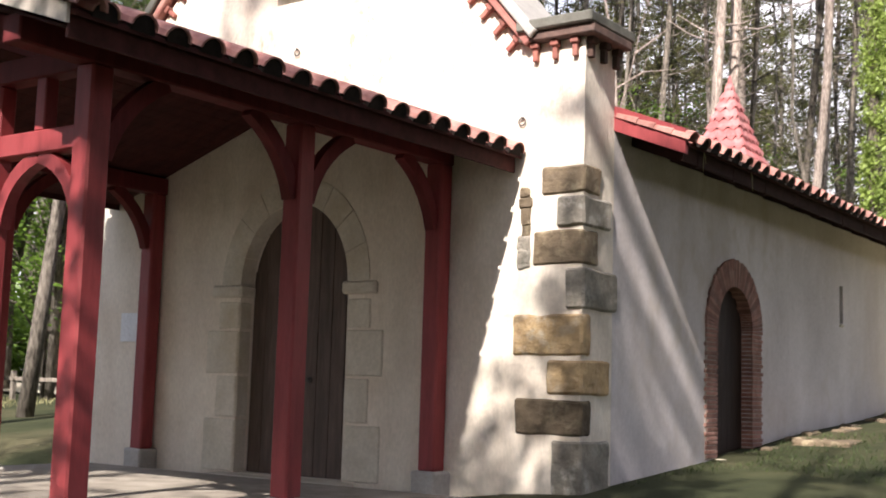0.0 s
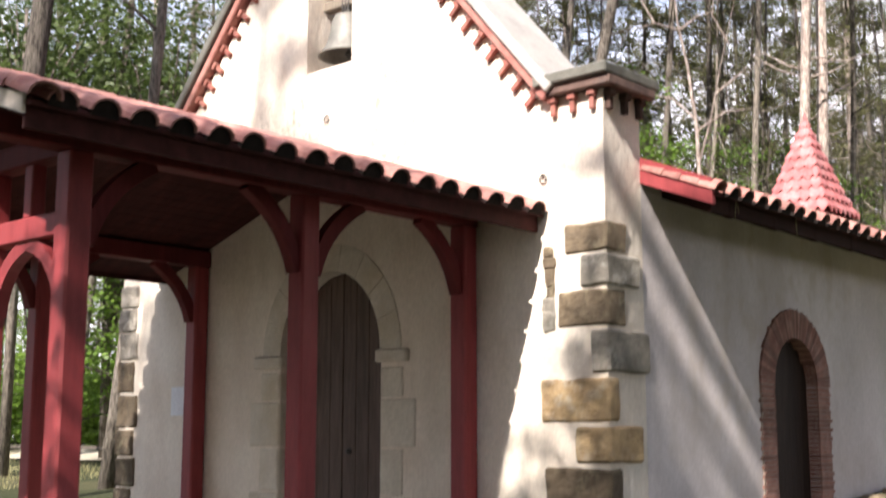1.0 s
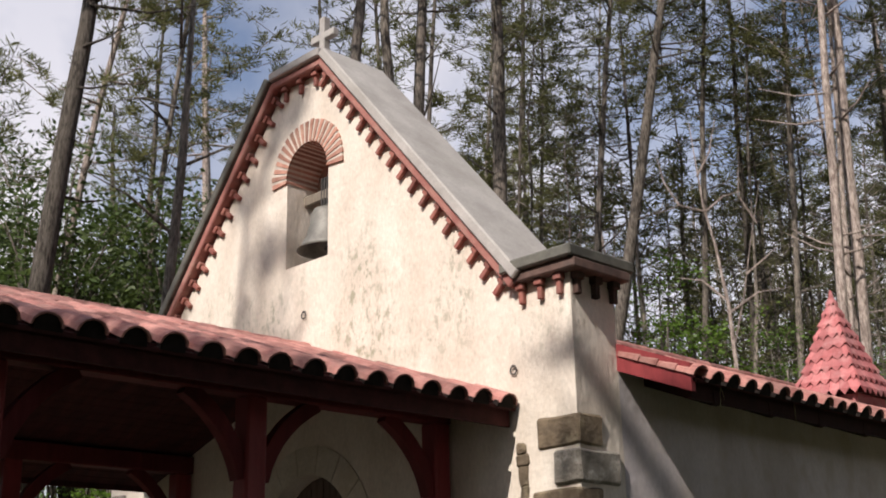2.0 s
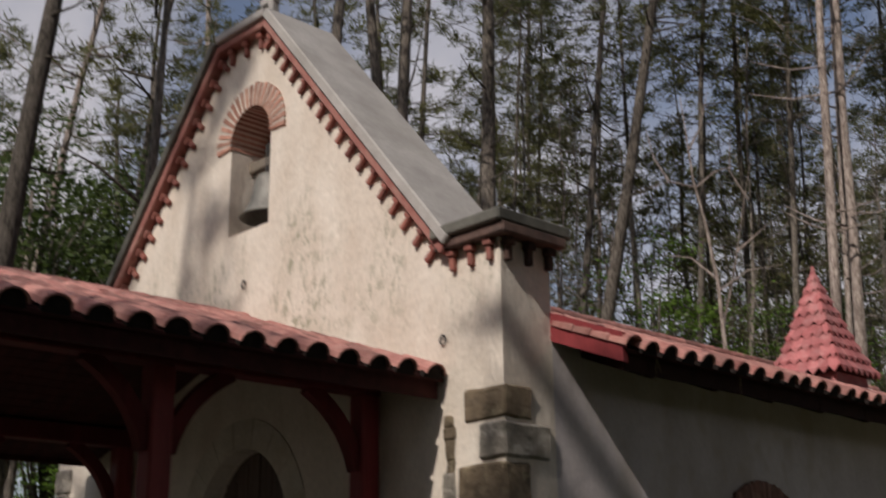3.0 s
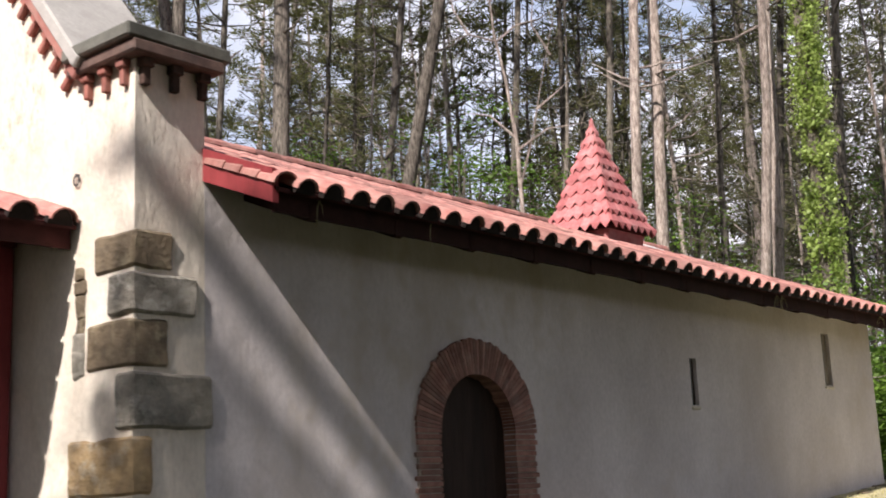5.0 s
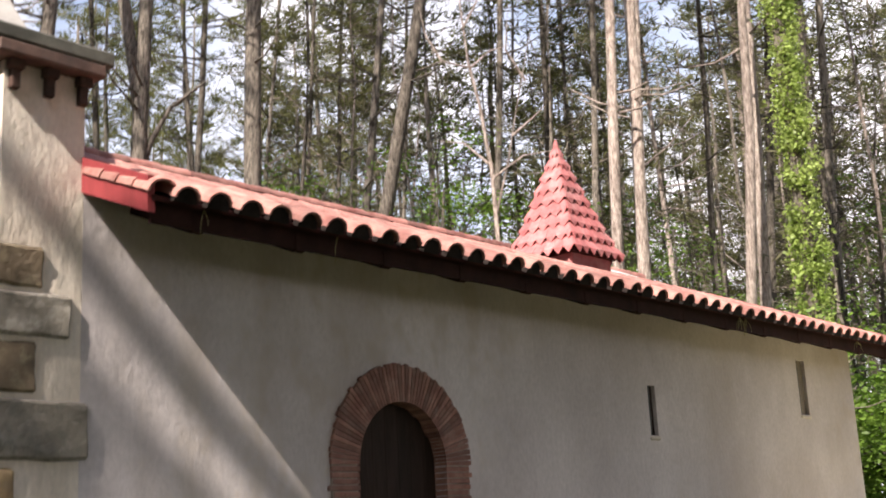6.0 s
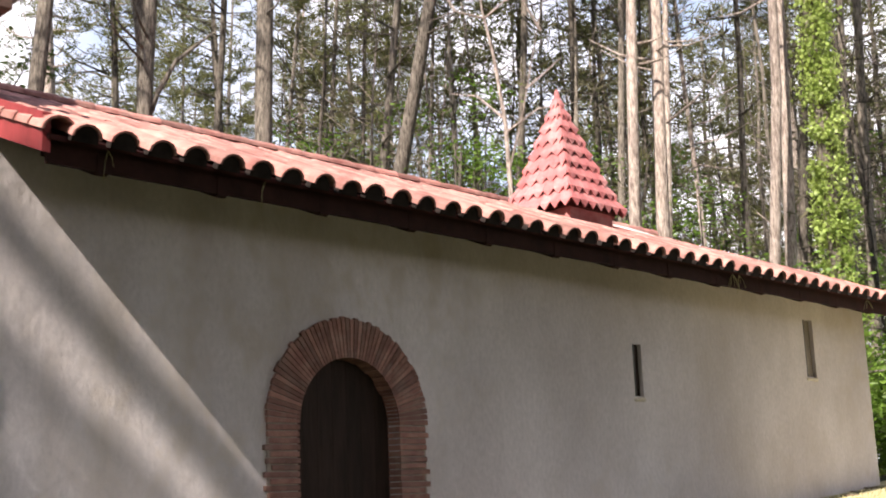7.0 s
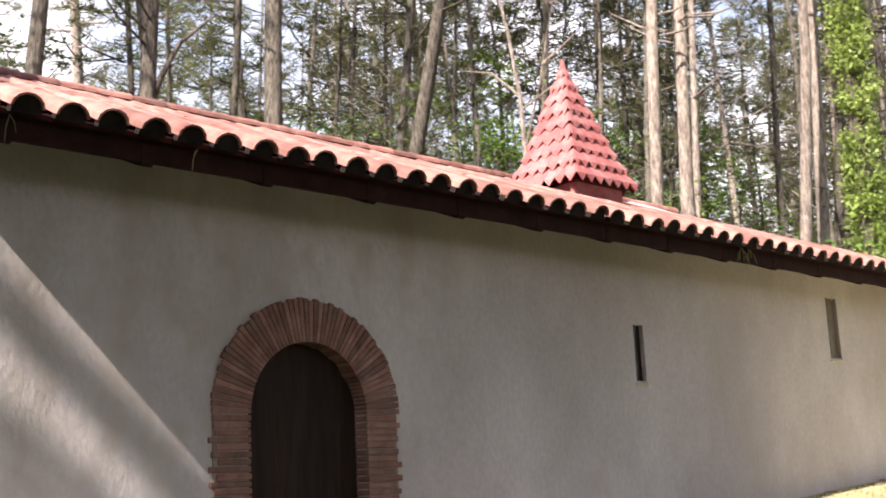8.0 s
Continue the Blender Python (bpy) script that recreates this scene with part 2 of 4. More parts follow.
def raw_mesh(name, verts, faces, material):
    me = bpy.data.meshes.new(name)
    me.from_pydata(verts, [], faces)
    me.materials.append(material)
    me.update()
    return me


def part(name, data, material, parent=None, label="", smooth=False):
    """Link a bmesh (or a ready mesh) as one object under a thing or a part."""
    me = mesh_of(data, name, material, smooth) if isinstance(data, bmesh.types.BMesh) else data
    ob = new(name, me)
    if parent is not None:
        ob.parent = parent
    if label:
        tagged(ob, label)
    return ob


def thing(name, label, category, group="", kind="", at=(0, 0, 0)):
    ob = new(name)
    ob.empty_display_size = 0.2
    ob.location = at
    return tagged(ob, label, category, group, kind)


def box(x0, x1, y0, y1, z0, z1, bevel=0.0, bm=None):
    own = bmesh.new()
    bmesh.ops.create_cube(own, size=1)
    for v in own.verts:
        v.co = Vector((x0 + (v.co.x + 0.5) * (x1 - x0), y0 + (v.co.y + 0.5) * (y1 - y0), z0 + (v.co.z + 0.5) * (z1 - z0)))
    if bevel:
        bmesh.ops.bevel(own, geom=own.edges[:], offset=bevel, segments=1, affect='EDGES')
    return own


def rough_block(x0, x1, y0, y1, z0, z1, amount=0.02, seed=0, cuts=3):
    """A worn stone block with rounded, uneven edges."""
    bm = box(x0, x1, y0, y1, z0, z1, 0.022)
    bmesh.ops.subdivide_edges(bm, edges=bm.edges[:], cuts=cuts, use_grid_fill=True)
    for v in bm.verts:
        v.co += noise.noise_vector(v.co * 5 + Vector((seed * 3.1, 0, 0))) * amount + noise.noise_vector(v.co * 16) * amount * 0.35
    return bm


def extrude_poly(pts, place, depth):
    """Prism: a closed outline of (a, b) taken to 3D by place(a, b, d), for d from depth[0] to depth[1]."""
    bm = bmesh.new()
    f = [bm.verts.new(place(a, b, depth[0])) for a, b in pts]
    g = [bm.verts.new(place(a, b, depth[1])) for a, b in pts]
    bm.faces.new(f)
    bm.faces.new(g[::-1])
    k = len(pts)
    for i in range(k):
        bm.faces.new((f[i], g[i], g[(i + 1) % k], f[(i + 1) % k]))
    return bm


def wall_with_holes(outer, holes, place, depth):
    """A wall of real thickness with openings right through it."""
    bm = bmesh.new()
    loops = []
    for d in depth:
        level = []
        edges = []
        for loop in [outer] + holes:
            vs = [bm.verts.new(place(a, b, d)) for a, b in loop]
            edges += [bm.edges.new((vs[i], vs[(i + 1) % len(vs)])) for i in range(len(vs))]
            level.append(vs)
        bmesh.ops.triangle_fill(bm, edges=edges, use_beauty=True)
        loops.append(level)
    for a, b in zip(*loops):
        for i in range(len(a)):
            j = (i + 1) % len(a)
            bm.faces.new((a[i], a[j], b[j], b[i]))
    return bm


def arch(c, half, bottom, spring, rise=None, steps=14):
    """Outline of a round-headed opening."""
    rise = half if rise is None else rise
    return [(c - half, bottom), (c + half, bottom)] + [(c + half * math.cos(math.pi * i / steps), spring + rise * math.sin(math.pi * i / steps))
                                                      for i in range(steps + 1)]


def on_front(a, b, d):
    return Vector((a, d, b))


def on_side(a, b, d):
    return Vector((d, a, b))


def tube(points, radii, sides=8, bm=None):
    """A tapered limb through the points."""
    bm = bm or bmesh.new()
    rings = []
    for i, p in enumerate(points):
        p = Vector(p)
        a, b = Vector(points[max(i - 1, 0)]), Vector(points[min(i + 1, len(points) - 1)])
        q = (b - a).to_track_quat('Z', 'Y')
        rings.append([bm.verts.new(p + q @ Vector((radii[i] * math.cos(2 * math.pi * k / sides), radii[i] * math.sin(2 * math.pi * k / sides), 0)))
                      for k in range(sides)])
    for r, s in zip(rings, rings[1:]):
        for k in range(sides):
            bm.faces.new((r[k], r[(k + 1) % sides], s[(k + 1) % sides], s[k]))
    bm.faces.new(rings[0][::-1])
    bm.faces.new(rings[-1])
    return bm


def lathe(profile, sides=24):
    bm = bmesh.new()
    rings = [[bm.verts.new((r * math.cos(2 * math.pi * k / sides), r * math.sin(2 * math.pi * k / sides), z)) for k in range(sides)] for r, z in profile]
    for r, s in zip(rings, rings[1:]):
        for k in range(sides):
            bm.faces.new((r[k], r[(k + 1) % sides], s[(k + 1) % sides], s[k]))
    return bm


def beam(p0, p1, w, h, bevel=0.012):
    """A squared timber from p0 to p1, w wide and h deep."""
    p0, p1 = Vector(p0), Vector(p1)
    length = (p1 - p0).length
    bm = box(-w / 2, w / 2, -h / 2, h / 2, 0, length, bevel)
    bm.transform(Matrix.Translation(p0) @ (p1 - p0).to_track_quat('Z', 'Y').to_matrix().to_4x4())
    return bm


def curved_brace(p0, p1, mid, w, h, steps=7):
    """A bent brace of rectangular section from p0 to p1, bowed towards mid, in an upright plane."""
    p0, p1, mid = Vector(p0), Vector(p1), Vector(mid)
    side = (p1 - p0).cross(Vector((0, 0, 1))).normalized()
    bm = bmesh.new()
    rings = []
    for i in range(steps + 1):
        t = i / steps
        p = p0 * (1 - t) ** 2 + mid * 2 * t * (1 - t) + p1 * t * t
        d = ((mid - p0) * (1 - t) + (p1 - mid) * t).normalized()
        n = side.cross(d)
        rings.append([bm.verts.new(p + side * a * w / 2 + n * b * h / 2) for a, b in ((-1, -1), (1, -1), (1, 1), (-1, 1))])
    for r, s in zip(rings, rings[1:]):
        for k in range(4):
            bm.faces.new((r[k], r[(k + 1) % 4], s[(k + 1) % 4], s[k]))
    bm.faces.new(rings[0][::-1])
    bm.faces.new(rings[-1])
    return bm


def ground_z(x, y):
    near = -0.28 + 0.076 * max(-12, min(y, 15))
    side = max(0.0, min(1.0, (-x - 0.5) / 2.0)) * max(0.0, min(1.0, (0.6 - y) / 0.6))
    near = near * (1 - side) + (-0.52 if y > -7 else -0.52 + 0.06 * (y + 7)) * side
    if y < -8:
        near = max(near, -1.15)
    return near + 0.05 * noise.noise(Vector((x * 0.25, y * 0.25, 0)))


# ---- setting: ground ----
def axis_steps():
    fine = [i * 0.8 for i in range(-30, 36)]
    return [-900, -400, -200, -120, -80, -60, -45, -34] + [v for v in fine if -27 < v < 28] + [34, 45, 60, 80, 120, 200, 400, 900]


GX = axis_steps()
verts = [(x, y, ground_z(x, y)) for y in GX for x in GX]
NX = len(GX)
faces = [(j * NX + i, j * NX + i + 1, (j + 1) * NX + i + 1, (j + 1) * NX + i) for j in range(NX - 1) for i in range(NX - 1)]
ground = part("ground", raw_mesh("ground", verts, faces, GROUND), None)
tagged(ground, "grassy forest floor with bare earth and dry needles", "ground", kind="structure")

path_v, path_f = [], []
for i in range(40):
    x = -60 + i * 1.35
    for dy in (0, 2.6):
        y = 9.0 + dy - (x + 60) * 0.05
        path_v.append((x, y, ground_z(x, y) + 0.06))
    if i:
        k = 2 * i
        path_f.append((k - 2, k, k + 1, k - 1))
path_f = [f for f in path_f if path_v[f[0]][0] < -13]
tagged(part("road", raw_mesh("road", path_v, path_f, SAND), None), "pale sandy forest road in sunshine", "road", kind="structure")

# sunburnt turf round the chapel's far end
turf_v, turf_f = [], []
for i in range(25):
    x = -0.2 + i * 0.4
    for j in range(33):
        start = 9.9 + 0.10 * x + 0.5 * noise.noise(Vector((x * 1.3, 4.0, 0)))
        y = start + j * 0.4
        edge = min(i, 24 - i, j, 32 - j) == 0 and i > 0
        turf_v.append((x, y, ground_z(x, y) + (-0.02 if edge else 0.028 + 0.012 * noise.noise(Vector((x * 2, y * 2, 0))))))
        if i and j:
            k = 33 * i + j
            turf_f.append((k - 34, k - 1, k, k - 33))
tagged(part("turf", raw_mesh("turf", turf_v, turf_f, TURF), None), "short sunburnt yellow turf in full sunshine", "ground", kind="structure")

# ---- setting: chapel walls ----
WEST, CX, DEPTH, END = -7.8, -3.9, 0.62, 13.44
gable = [(WEST, -1.0), (0, -1.0), (0, 4.12), (-0.72, 4.12), (-3.5, 7.40), (-4.3, 7.40), (-7.08, 4.12), (WEST, 4.12)]
DOOR_C, DOOR_H, DOOR_SPRING, DOOR_RISE, SILL = -3.72, 0.82, 1.80, 0.92, -0.36
door_hole = arch(DOOR_C, DOOR_H, SILL, DOOR_SPRING, DOOR_RISE, 20)
NICHE_C, NICHE_H, NICHE_Z, NICHE_SPRING = -3.79, 0.38, 5.11, 6.20
niche_hole = arch(NICHE_C, NICHE_H, NICHE_Z, NICHE_SPRING, None, 16)
wall_front = part("wall_south", wall_with_holes(gable, [door_hole, niche_hole], on_front, (0, DEPTH)), PLASTER)
tagged(wall_front, "tall cream plastered gable wall with weathered stains", "wall", kind="structure")

SDOOR_C, SDOOR_H, SDOOR_SPRING = 3.74, 0.55, 1.45
side_outline = [(DEPTH + 0.002, -1.0), (END, -1.0), (END, 3.34), (DEPTH + 0.002, 3.34)]
side_holes = [arch(SDOOR_C, SDOOR_H, -0.04, SDOOR_SPRING, None, 18),
              [(7.77, 1.80), (7.93, 1.80), (7.93, 2.355), (7.77, 2.355)],
              [(11.64, 2.17), (11.90, 2.17), (11.90, 2.915), (11.64, 2.915)]]
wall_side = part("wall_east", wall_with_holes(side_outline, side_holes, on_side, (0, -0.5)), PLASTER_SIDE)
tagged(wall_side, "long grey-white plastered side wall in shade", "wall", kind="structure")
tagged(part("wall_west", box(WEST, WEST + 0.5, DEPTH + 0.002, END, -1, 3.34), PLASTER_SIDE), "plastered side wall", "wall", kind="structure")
back = extrude_poly([(WEST + 0.502, -1.0), (-0.502, -1.0), (-0.502, 3.6), (CX, 5.1), (WEST + 0.502, 3.6)], on_front, (END - 0.5, END))
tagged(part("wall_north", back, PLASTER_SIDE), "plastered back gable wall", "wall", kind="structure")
tagged(part("floor", box(WEST + 0.5, -0.5, DEPTH, END - 0.5, -0.3, -0.05), SLAB), "stone chapel floor", "floor", kind="structure")


# ---- setting: corner quoins ----
QUOINS = [(2.87, 2.57, 0.46, 0.33), (2.56, 2.25, 0.28, 0.53), (2.24, 1.88, 0.55, 0.29), (1.86, 1.45, 0.17, 0.68), (1.42, 1.00, 0.76, 0.16),
          (0.98, 0.63, 0.36, 0.52), (0.61, 0.24, 0.72, 0.18), (0.22, -0.32, 0.30, 0.54)]
for i, (top, low, front, side) in enumerate(QUOINS):
    out = 0.036 if i % 2 else 0.026
    kind_of_stone = (STONE_BROWN, STONE_GREY, STONE_BROWN, STONE_GREY, STONE, STONE, STONE_BROWN, STONE_GREY)[i]
    part("quoin_stone", rough_block(-front, out, -out, side, low + 0.012, top - 0.012, 0.014, i, 4), kind_of_stone, wall_front, "rough weathered sandstone block")
    west_stone = STONE_GREY if i < 3 else STONE_BROWN
    part("quoin_stone", rough_block(WEST - out, WEST + 0.30 + 0.16 * front, -out, side, low + 0.004, top - 0.004, 0.02, i + 20), west_stone, wall_front, "dark weathered sandstone block")
# ragged rubble laid bare along the pier's edge
edge_rng = random.Random(31)
z = 2.66
while z > 1.95:
    h = edge_rng.uniform(0.10, 0.20)
    w = edge_rng.uniform(0.10, 0.16)
    x = -0.645 + edge_rng.uniform(-0.02, 0.02)
    stone = edge_rng.choice((STONE_GREY, STONE_BROWN, STONE_BROWN))
    part("rubble_stone", rough_block(x - w / 2, x + w / 2, -0.022, 0.08, z - h, z + 0.02, 0.02, int(z * 100), 4), stone, wall_front, "small rubble stone bared by fallen plaster")
    z -= h

# ---- setting: gable coping, red moulding and toothed brickwork ----
coping = thing("coping", "grey cement coping on stepped chapel gable with red edge", "roof coping", kind="structure")
SLOPE_A = math.atan2(7.40 - 4.12, 2.78)


def slab_along(p0, p1, y0, y1, low, high, bevel=0.015):
    """A slab that lies on the gable's edge from p0 to p1, in the facade's plane."""
    p0, p1 = Vector((p0[0], 0, p0[1])), Vector((p1[0], 0, p1[1]))
    d = (p1 - p0)
    bm = box(-0.05, d.length + 0.05, y0, y1, low, high, bevel)
    bm.transform(Matrix.Translation(p0) @ Matrix.Rotation(-math.atan2(d.z, d.x), 4, 'Y'))
    return bm


edge = [(0.10, 4.12), (-0.66, 4.12), (-3.47, 7.42), (-4.33, 7.42), (-7.14, 4.12), (-7.9, 4.12)]
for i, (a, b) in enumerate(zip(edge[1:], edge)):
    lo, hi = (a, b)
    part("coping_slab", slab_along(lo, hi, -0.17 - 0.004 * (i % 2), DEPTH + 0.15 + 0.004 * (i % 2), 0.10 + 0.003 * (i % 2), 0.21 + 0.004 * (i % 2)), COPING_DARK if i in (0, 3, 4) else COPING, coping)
    part("moulding", slab_along(lo, hi, -0.12 - 0.004 * (i % 2), DEPTH + 0.08 + 0.004 * (i % 2), 0.002 * (i % 2), 0.098), BAND_DIRTY_SHADED if i in (0, 4) else RED_BAND, coping, "weathered red moulding")
tooth_mesh = mesh_of(box(-0.027, 0.027, -0.055, 0.0, -0.19, -0.06, 0.006), "tooth", RED_TRIM)
head_mesh = mesh_of(box(-0.046, 0.046, -0.08, 0.0, -0.063, -0.001, 0.008), "tooth_head", RED_TRIM)


def teeth(p0, p1, count, y=0.0, shift=0.5):
    p0, p1 = Vector((p0[0], y, p0[1])), Vector((p1[0], y, p1[1]))
    ang = -math.atan2((p1 - p0).z, (p1 - p0).x)
    for i in range(count):
        p = p0.lerp(p1, (i + shift) / count)
        for me in (tooth_mesh, head_mesh):
            ob = part("brick", me, None, coping)
            ob.matrix_basis = Matrix.Translation(p) @ Matrix.Rotation(ang + random.uniform(-0.03, 0.03), 4, 'Y')


teeth(edge[2], edge[1], 17)
teeth(edge[4], edge[3], 17)
teeth(edge[3], edge[2], 3)
teeth(edge[1], (0.02, 4.12), 3)
teeth(edge[5], edge[4], 3)
# side teeth: grime and the coping's shadow are both in this brick colour
dark_tooth = mesh_of(box(-0.032, 0.032, -0.06, 0.0, -0.20, -0.065, 0.006), "tooth", GRIMY_SHADED)
dark_head = mesh_of(box(-0.052, 0.052, -0.085, 0.0, -0.068, -0.001, 0.008), "tooth_head", GRIMY_SHADED)
for y in (0.06, 0.32, 0.58):
    for me in (dark_tooth, dark_head):
        ob = part("brick", me, None, coping)
        ob.matrix_basis = Matrix.Translation((0.0, y, 4.12)) @ Matrix.Rotation(radians(90), 4, 'Z')
cross = thing("stone_cross", "small grey stone cross on the gable's flat top", "cross", at=(CX, 0.32, 7.62))
part("shaft", box(-0.05, 0.05, -0.05, 0.05, 0, 0.75, 0.01), COPING, cross)
part("arm", box(-0.22, 0.22, -0.046, 0.046, 0.44, 0.54, 0.01), COPING, cross)
part("foot", box(-0.14, 0.14, -0.14, 0.14, -0.05, 0.08, 0.02), COPING, cross)


# ---- arches of brick ----
def brick_ring(parent, centre, z, inner, outer, count, place_matrix, thick, material, start=0.0, end=180.0, joint=0.09):
    for i in range(count):
        a0 = radians(start + (end - start) * (i + joint) / count)
        a1 = radians(start + (end - start) * (i + 1 - joint) / count)
        wob = random.uniform(-0.012, 0.012)
        pts = [(centre + r * math.cos(a), z + r * math.sin(a)) for r, a in ((inner, a0), (outer + wob, a0), (outer + wob, a1), (inner, a1))]
        part("brick", extrude_poly(pts, place_matrix, thick), material, parent)


def ring_backing(centre, z, inner, outer, place_matrix, thick, low=None, steps=24):
    pts = [(centre + outer * math.cos(math.pi * i / steps), z + outer * math.sin(math.pi * i / steps)) for i in range(steps + 1)]
    inn = [(centre + inner * math.cos(math.pi * i / steps), z + inner * math.sin(math.pi * i / steps)) for i in range(steps + 1)]
    if low is not None:
        pts = [(centre + outer, low)] + pts + [(centre - outer, low)]
        inn = [(centre + inner, low)] + inn + [(centre - inner, low)]
    bm = bmesh.new()
    f = [[bm.verts.new(place_matrix(a, b, d)) for a, b in row] for d in thick for row in (pts, inn)]
    for i in range(len(pts) - 1):
        for p, q in ((0, 1), (2, 3), (0, 2), (1, 3)):
            bm.faces.new((f[p][i], f[p][i + 1], f[q][i + 1], f[q][i]))
    return bm


side_door = thing("door_1", "brown plank side door under a round arch of thin red bricks", "door", kind="structure")
part("mortar_bed", ring_backing(SDOOR_C, SDOOR_SPRING, SDOOR_H + 0.004, SDOOR_H + 0.30, on_side, (-0.205, 0.014), -0.04), MORTAR, side_door)
brick_ring(side_door, SDOOR_C, SDOOR_SPRING, SDOOR_H - 0.012, SDOOR_H + 0.315, 54, on_side, (-0.20, 0.030), BRICK)
for k in range(29):
    z0 = -0.03 + k * 0.051
    for s in (-1, 1):
        long = 0.33 if k % 2 else 0.29
        inner_y = SDOOR_C + s * (SDOOR_H - 0.012)
        outer_y = SDOOR_C + s * (SDOOR_H + long + random.uniform(-0.03, 0.015))
        part("brick", box(-0.20, 0.028 + random.uniform(-0.006, 0.004), min(inner_y, outer_y), max(inner_y, outer_y), z0, z0 + 0.041, 0.004), BRICK, side_door)
leaf_pts = arch(SDOOR_C, SDOOR_H + 0.05, -0.03, SDOOR_SPRING, None, 18)
part("door_leaf", extrude_poly(leaf_pts, on_side, (-0.141, -0.20)), DOOR_WOOD, side_door)
for i in range(7):
    y0 = SDOOR_C - SDOOR_H + i * (2 * SDOOR_H / 7)
    mid = abs(y0 + SDOOR_H / 7 - SDOOR_C)
    top = SDOOR_SPRING + math.sqrt(max(0.0, SDOOR_H ** 2 - mid ** 2)) - 0.02
    part("plank", box(-0.14, -0.122, y0 + 0.0006, y0 + 2 * SDOOR_H / 7 - 0.0006, -0.03, top, 0.0012), DOOR_WOOD, side_door)
part("threshold", rough_block(-0.5, 0.16, SDOOR_C - 0.6, SDOOR_C + 0.6, -0.30, -0.045, 0.012, 50), PALE_STONE, side_door, "worn pale stone threshold")

for n, (y0, y1, z0, z1) in enumerate(((7.77, 7.93, 1.80, 2.355), (11.64, 11.90, 2.17, 2.915))):
    slit = thing("window_%d" % (n + 1), "narrow slit window closed with a dark board", "window", kind="structure")
    part("board", box(-0.075, -0.05, y0, y1, z0, z1), SLIT_WOOD if n else DOOR_WOOD, slit)
    part("stile", box(-0.048, -0.012, y0 + 0.015, y0 + 0.05, z0, z1, 0.004), IRON, slit)
    part("sill", rough_block(-0.08, 0.018, y0 - 0.03, y1 + 0.03, z0 - 0.06, z0, 0.005, 85 + n), PALE_STONE, slit, "ochre stone sill")

# ---- main door ----
main_door = thing("door_2", "closed brown double door in a pale stone arch", "door", kind="structure")
for s in (-1, 1):
    half = [(DOOR_C + s * 0.008, SILL), (DOOR_C + s * (DOOR_H + 0.03), SILL)]
    half += [(DOOR_C + s * (DOOR_H + 0.03) * math.cos(radians(a)), DOOR_SPRING + (DOOR_RISE + 0.03) * math.sin(radians(a))) for a in range(0, 90, 6)]
    half += [(DOOR_C + s * 0.008, DOOR_SPRING + DOOR_RISE + 0.03)]
    leaf = part("door_leaf", extrude_poly(half, on_front, (0.24, 0.30)), MAIN_DOOR, main_door)
    for i in range(4):
        x0 = DOOR_C + s * (0.01 + i * 0.203)
        x1 = DOOR_C + s * (0.01 + (i + 1) * 0.203 - 0.008)
        top = DOOR_SPRING + DOOR_RISE * math.sqrt(max(0.0, 1 - (abs(x1 - DOOR_C) / (DOOR_H + 0.01)) ** 2))
        part("plank", box(min(x0, x1), max(x0, x1), 0.222, 0.239, SILL + 0.01, top, 0.003), MAIN_DOOR, leaf)
lock = lathe([(0.0, 0.0), (0.035, 0.0), (0.035, 0.02), (0.02, 0.03), (0.02, 0.05), (0.0, 0.055)], 12)
lock.transform(Matrix.Translation((DOOR_C + 0.12, 0.222, 0.72)) @ Matrix.Rotation(radians(90), 4, 'X'))
part("lock", lock, IRON, main_door)
# surround of dressed stones, barely proud of the plaster
for s in (-1, 1):
    z = SILL
    for i, h in enumerate((0.62, 0.50, 0.52, 0.34)):
        w = 0.34 if i % 2 else 0.52
        inner_x, outer_x = DOOR_C + s * (DOOR_H - 0.008), DOOR_C + s * (DOOR_H + w)
        part("jamb_stone", rough_block(min(inner_x, outer_x), max(inner_x, outer_x), -0.014, 0.20, z + 0.004, z + h - 0.004, 0.006, 60 + i + s), PALE_STONE, main_door)
        z += h
    inner_x, outer_x = DOOR_C + s * (DOOR_H - 0.06), DOOR_C + s * (DOOR_H + 0.42)
    part("impost", rough_block(min(inner_x, outer_x), max(inner_x, outer_x), -0.06, 0.20, 1.66, 1.80, 0.008, 71 + s), PALE_STONE, main_door, "moulded pale stone impost")
for i in range(9):
    a0, a1 = radians(180 * (i + 0.012) / 9), radians(180 * (i + 0.988) / 9)
    arc = [a0 + (a1 - a0) * k / 4 for k in range(5)]
    pts = [(DOOR_C + (DOOR_H - 0.008) * math.cos(a), DOOR_SPRING + 0.004 + (DOOR_RISE - 0.008) * math.sin(a)) for a in arc]
    pts += [(DOOR_C + (DOOR_H + 0.30) * math.cos(a), DOOR_SPRING + 0.004 + (DOOR_RISE + 0.30) * math.sin(a)) for a in arc[::-1]]
    part("arch_stone", extrude_poly(pts, on_front, (-0.012, 0.2)), PALE_STONE, main_door)
part("sill", rough_block(DOOR_C - 1.0, DOOR_C + 1.0, -0.30, 0.35, SILL - 0.14, SILL - 0.002, 0.008, 80), PALE_STONE, main_door)

# ---- bell niche ----
niche = thing("bell_niche", "arched bell opening ringed with red bricks in the gable", "niche", kind="structure")
brick_ring(niche, NICHE_C, NICHE_SPRING, NICHE_H - 0.006, NICHE_H + 0.27, 21, on_front, (-0.026, 0.45), NICHE_BRICK, -6, 186, 0.22)
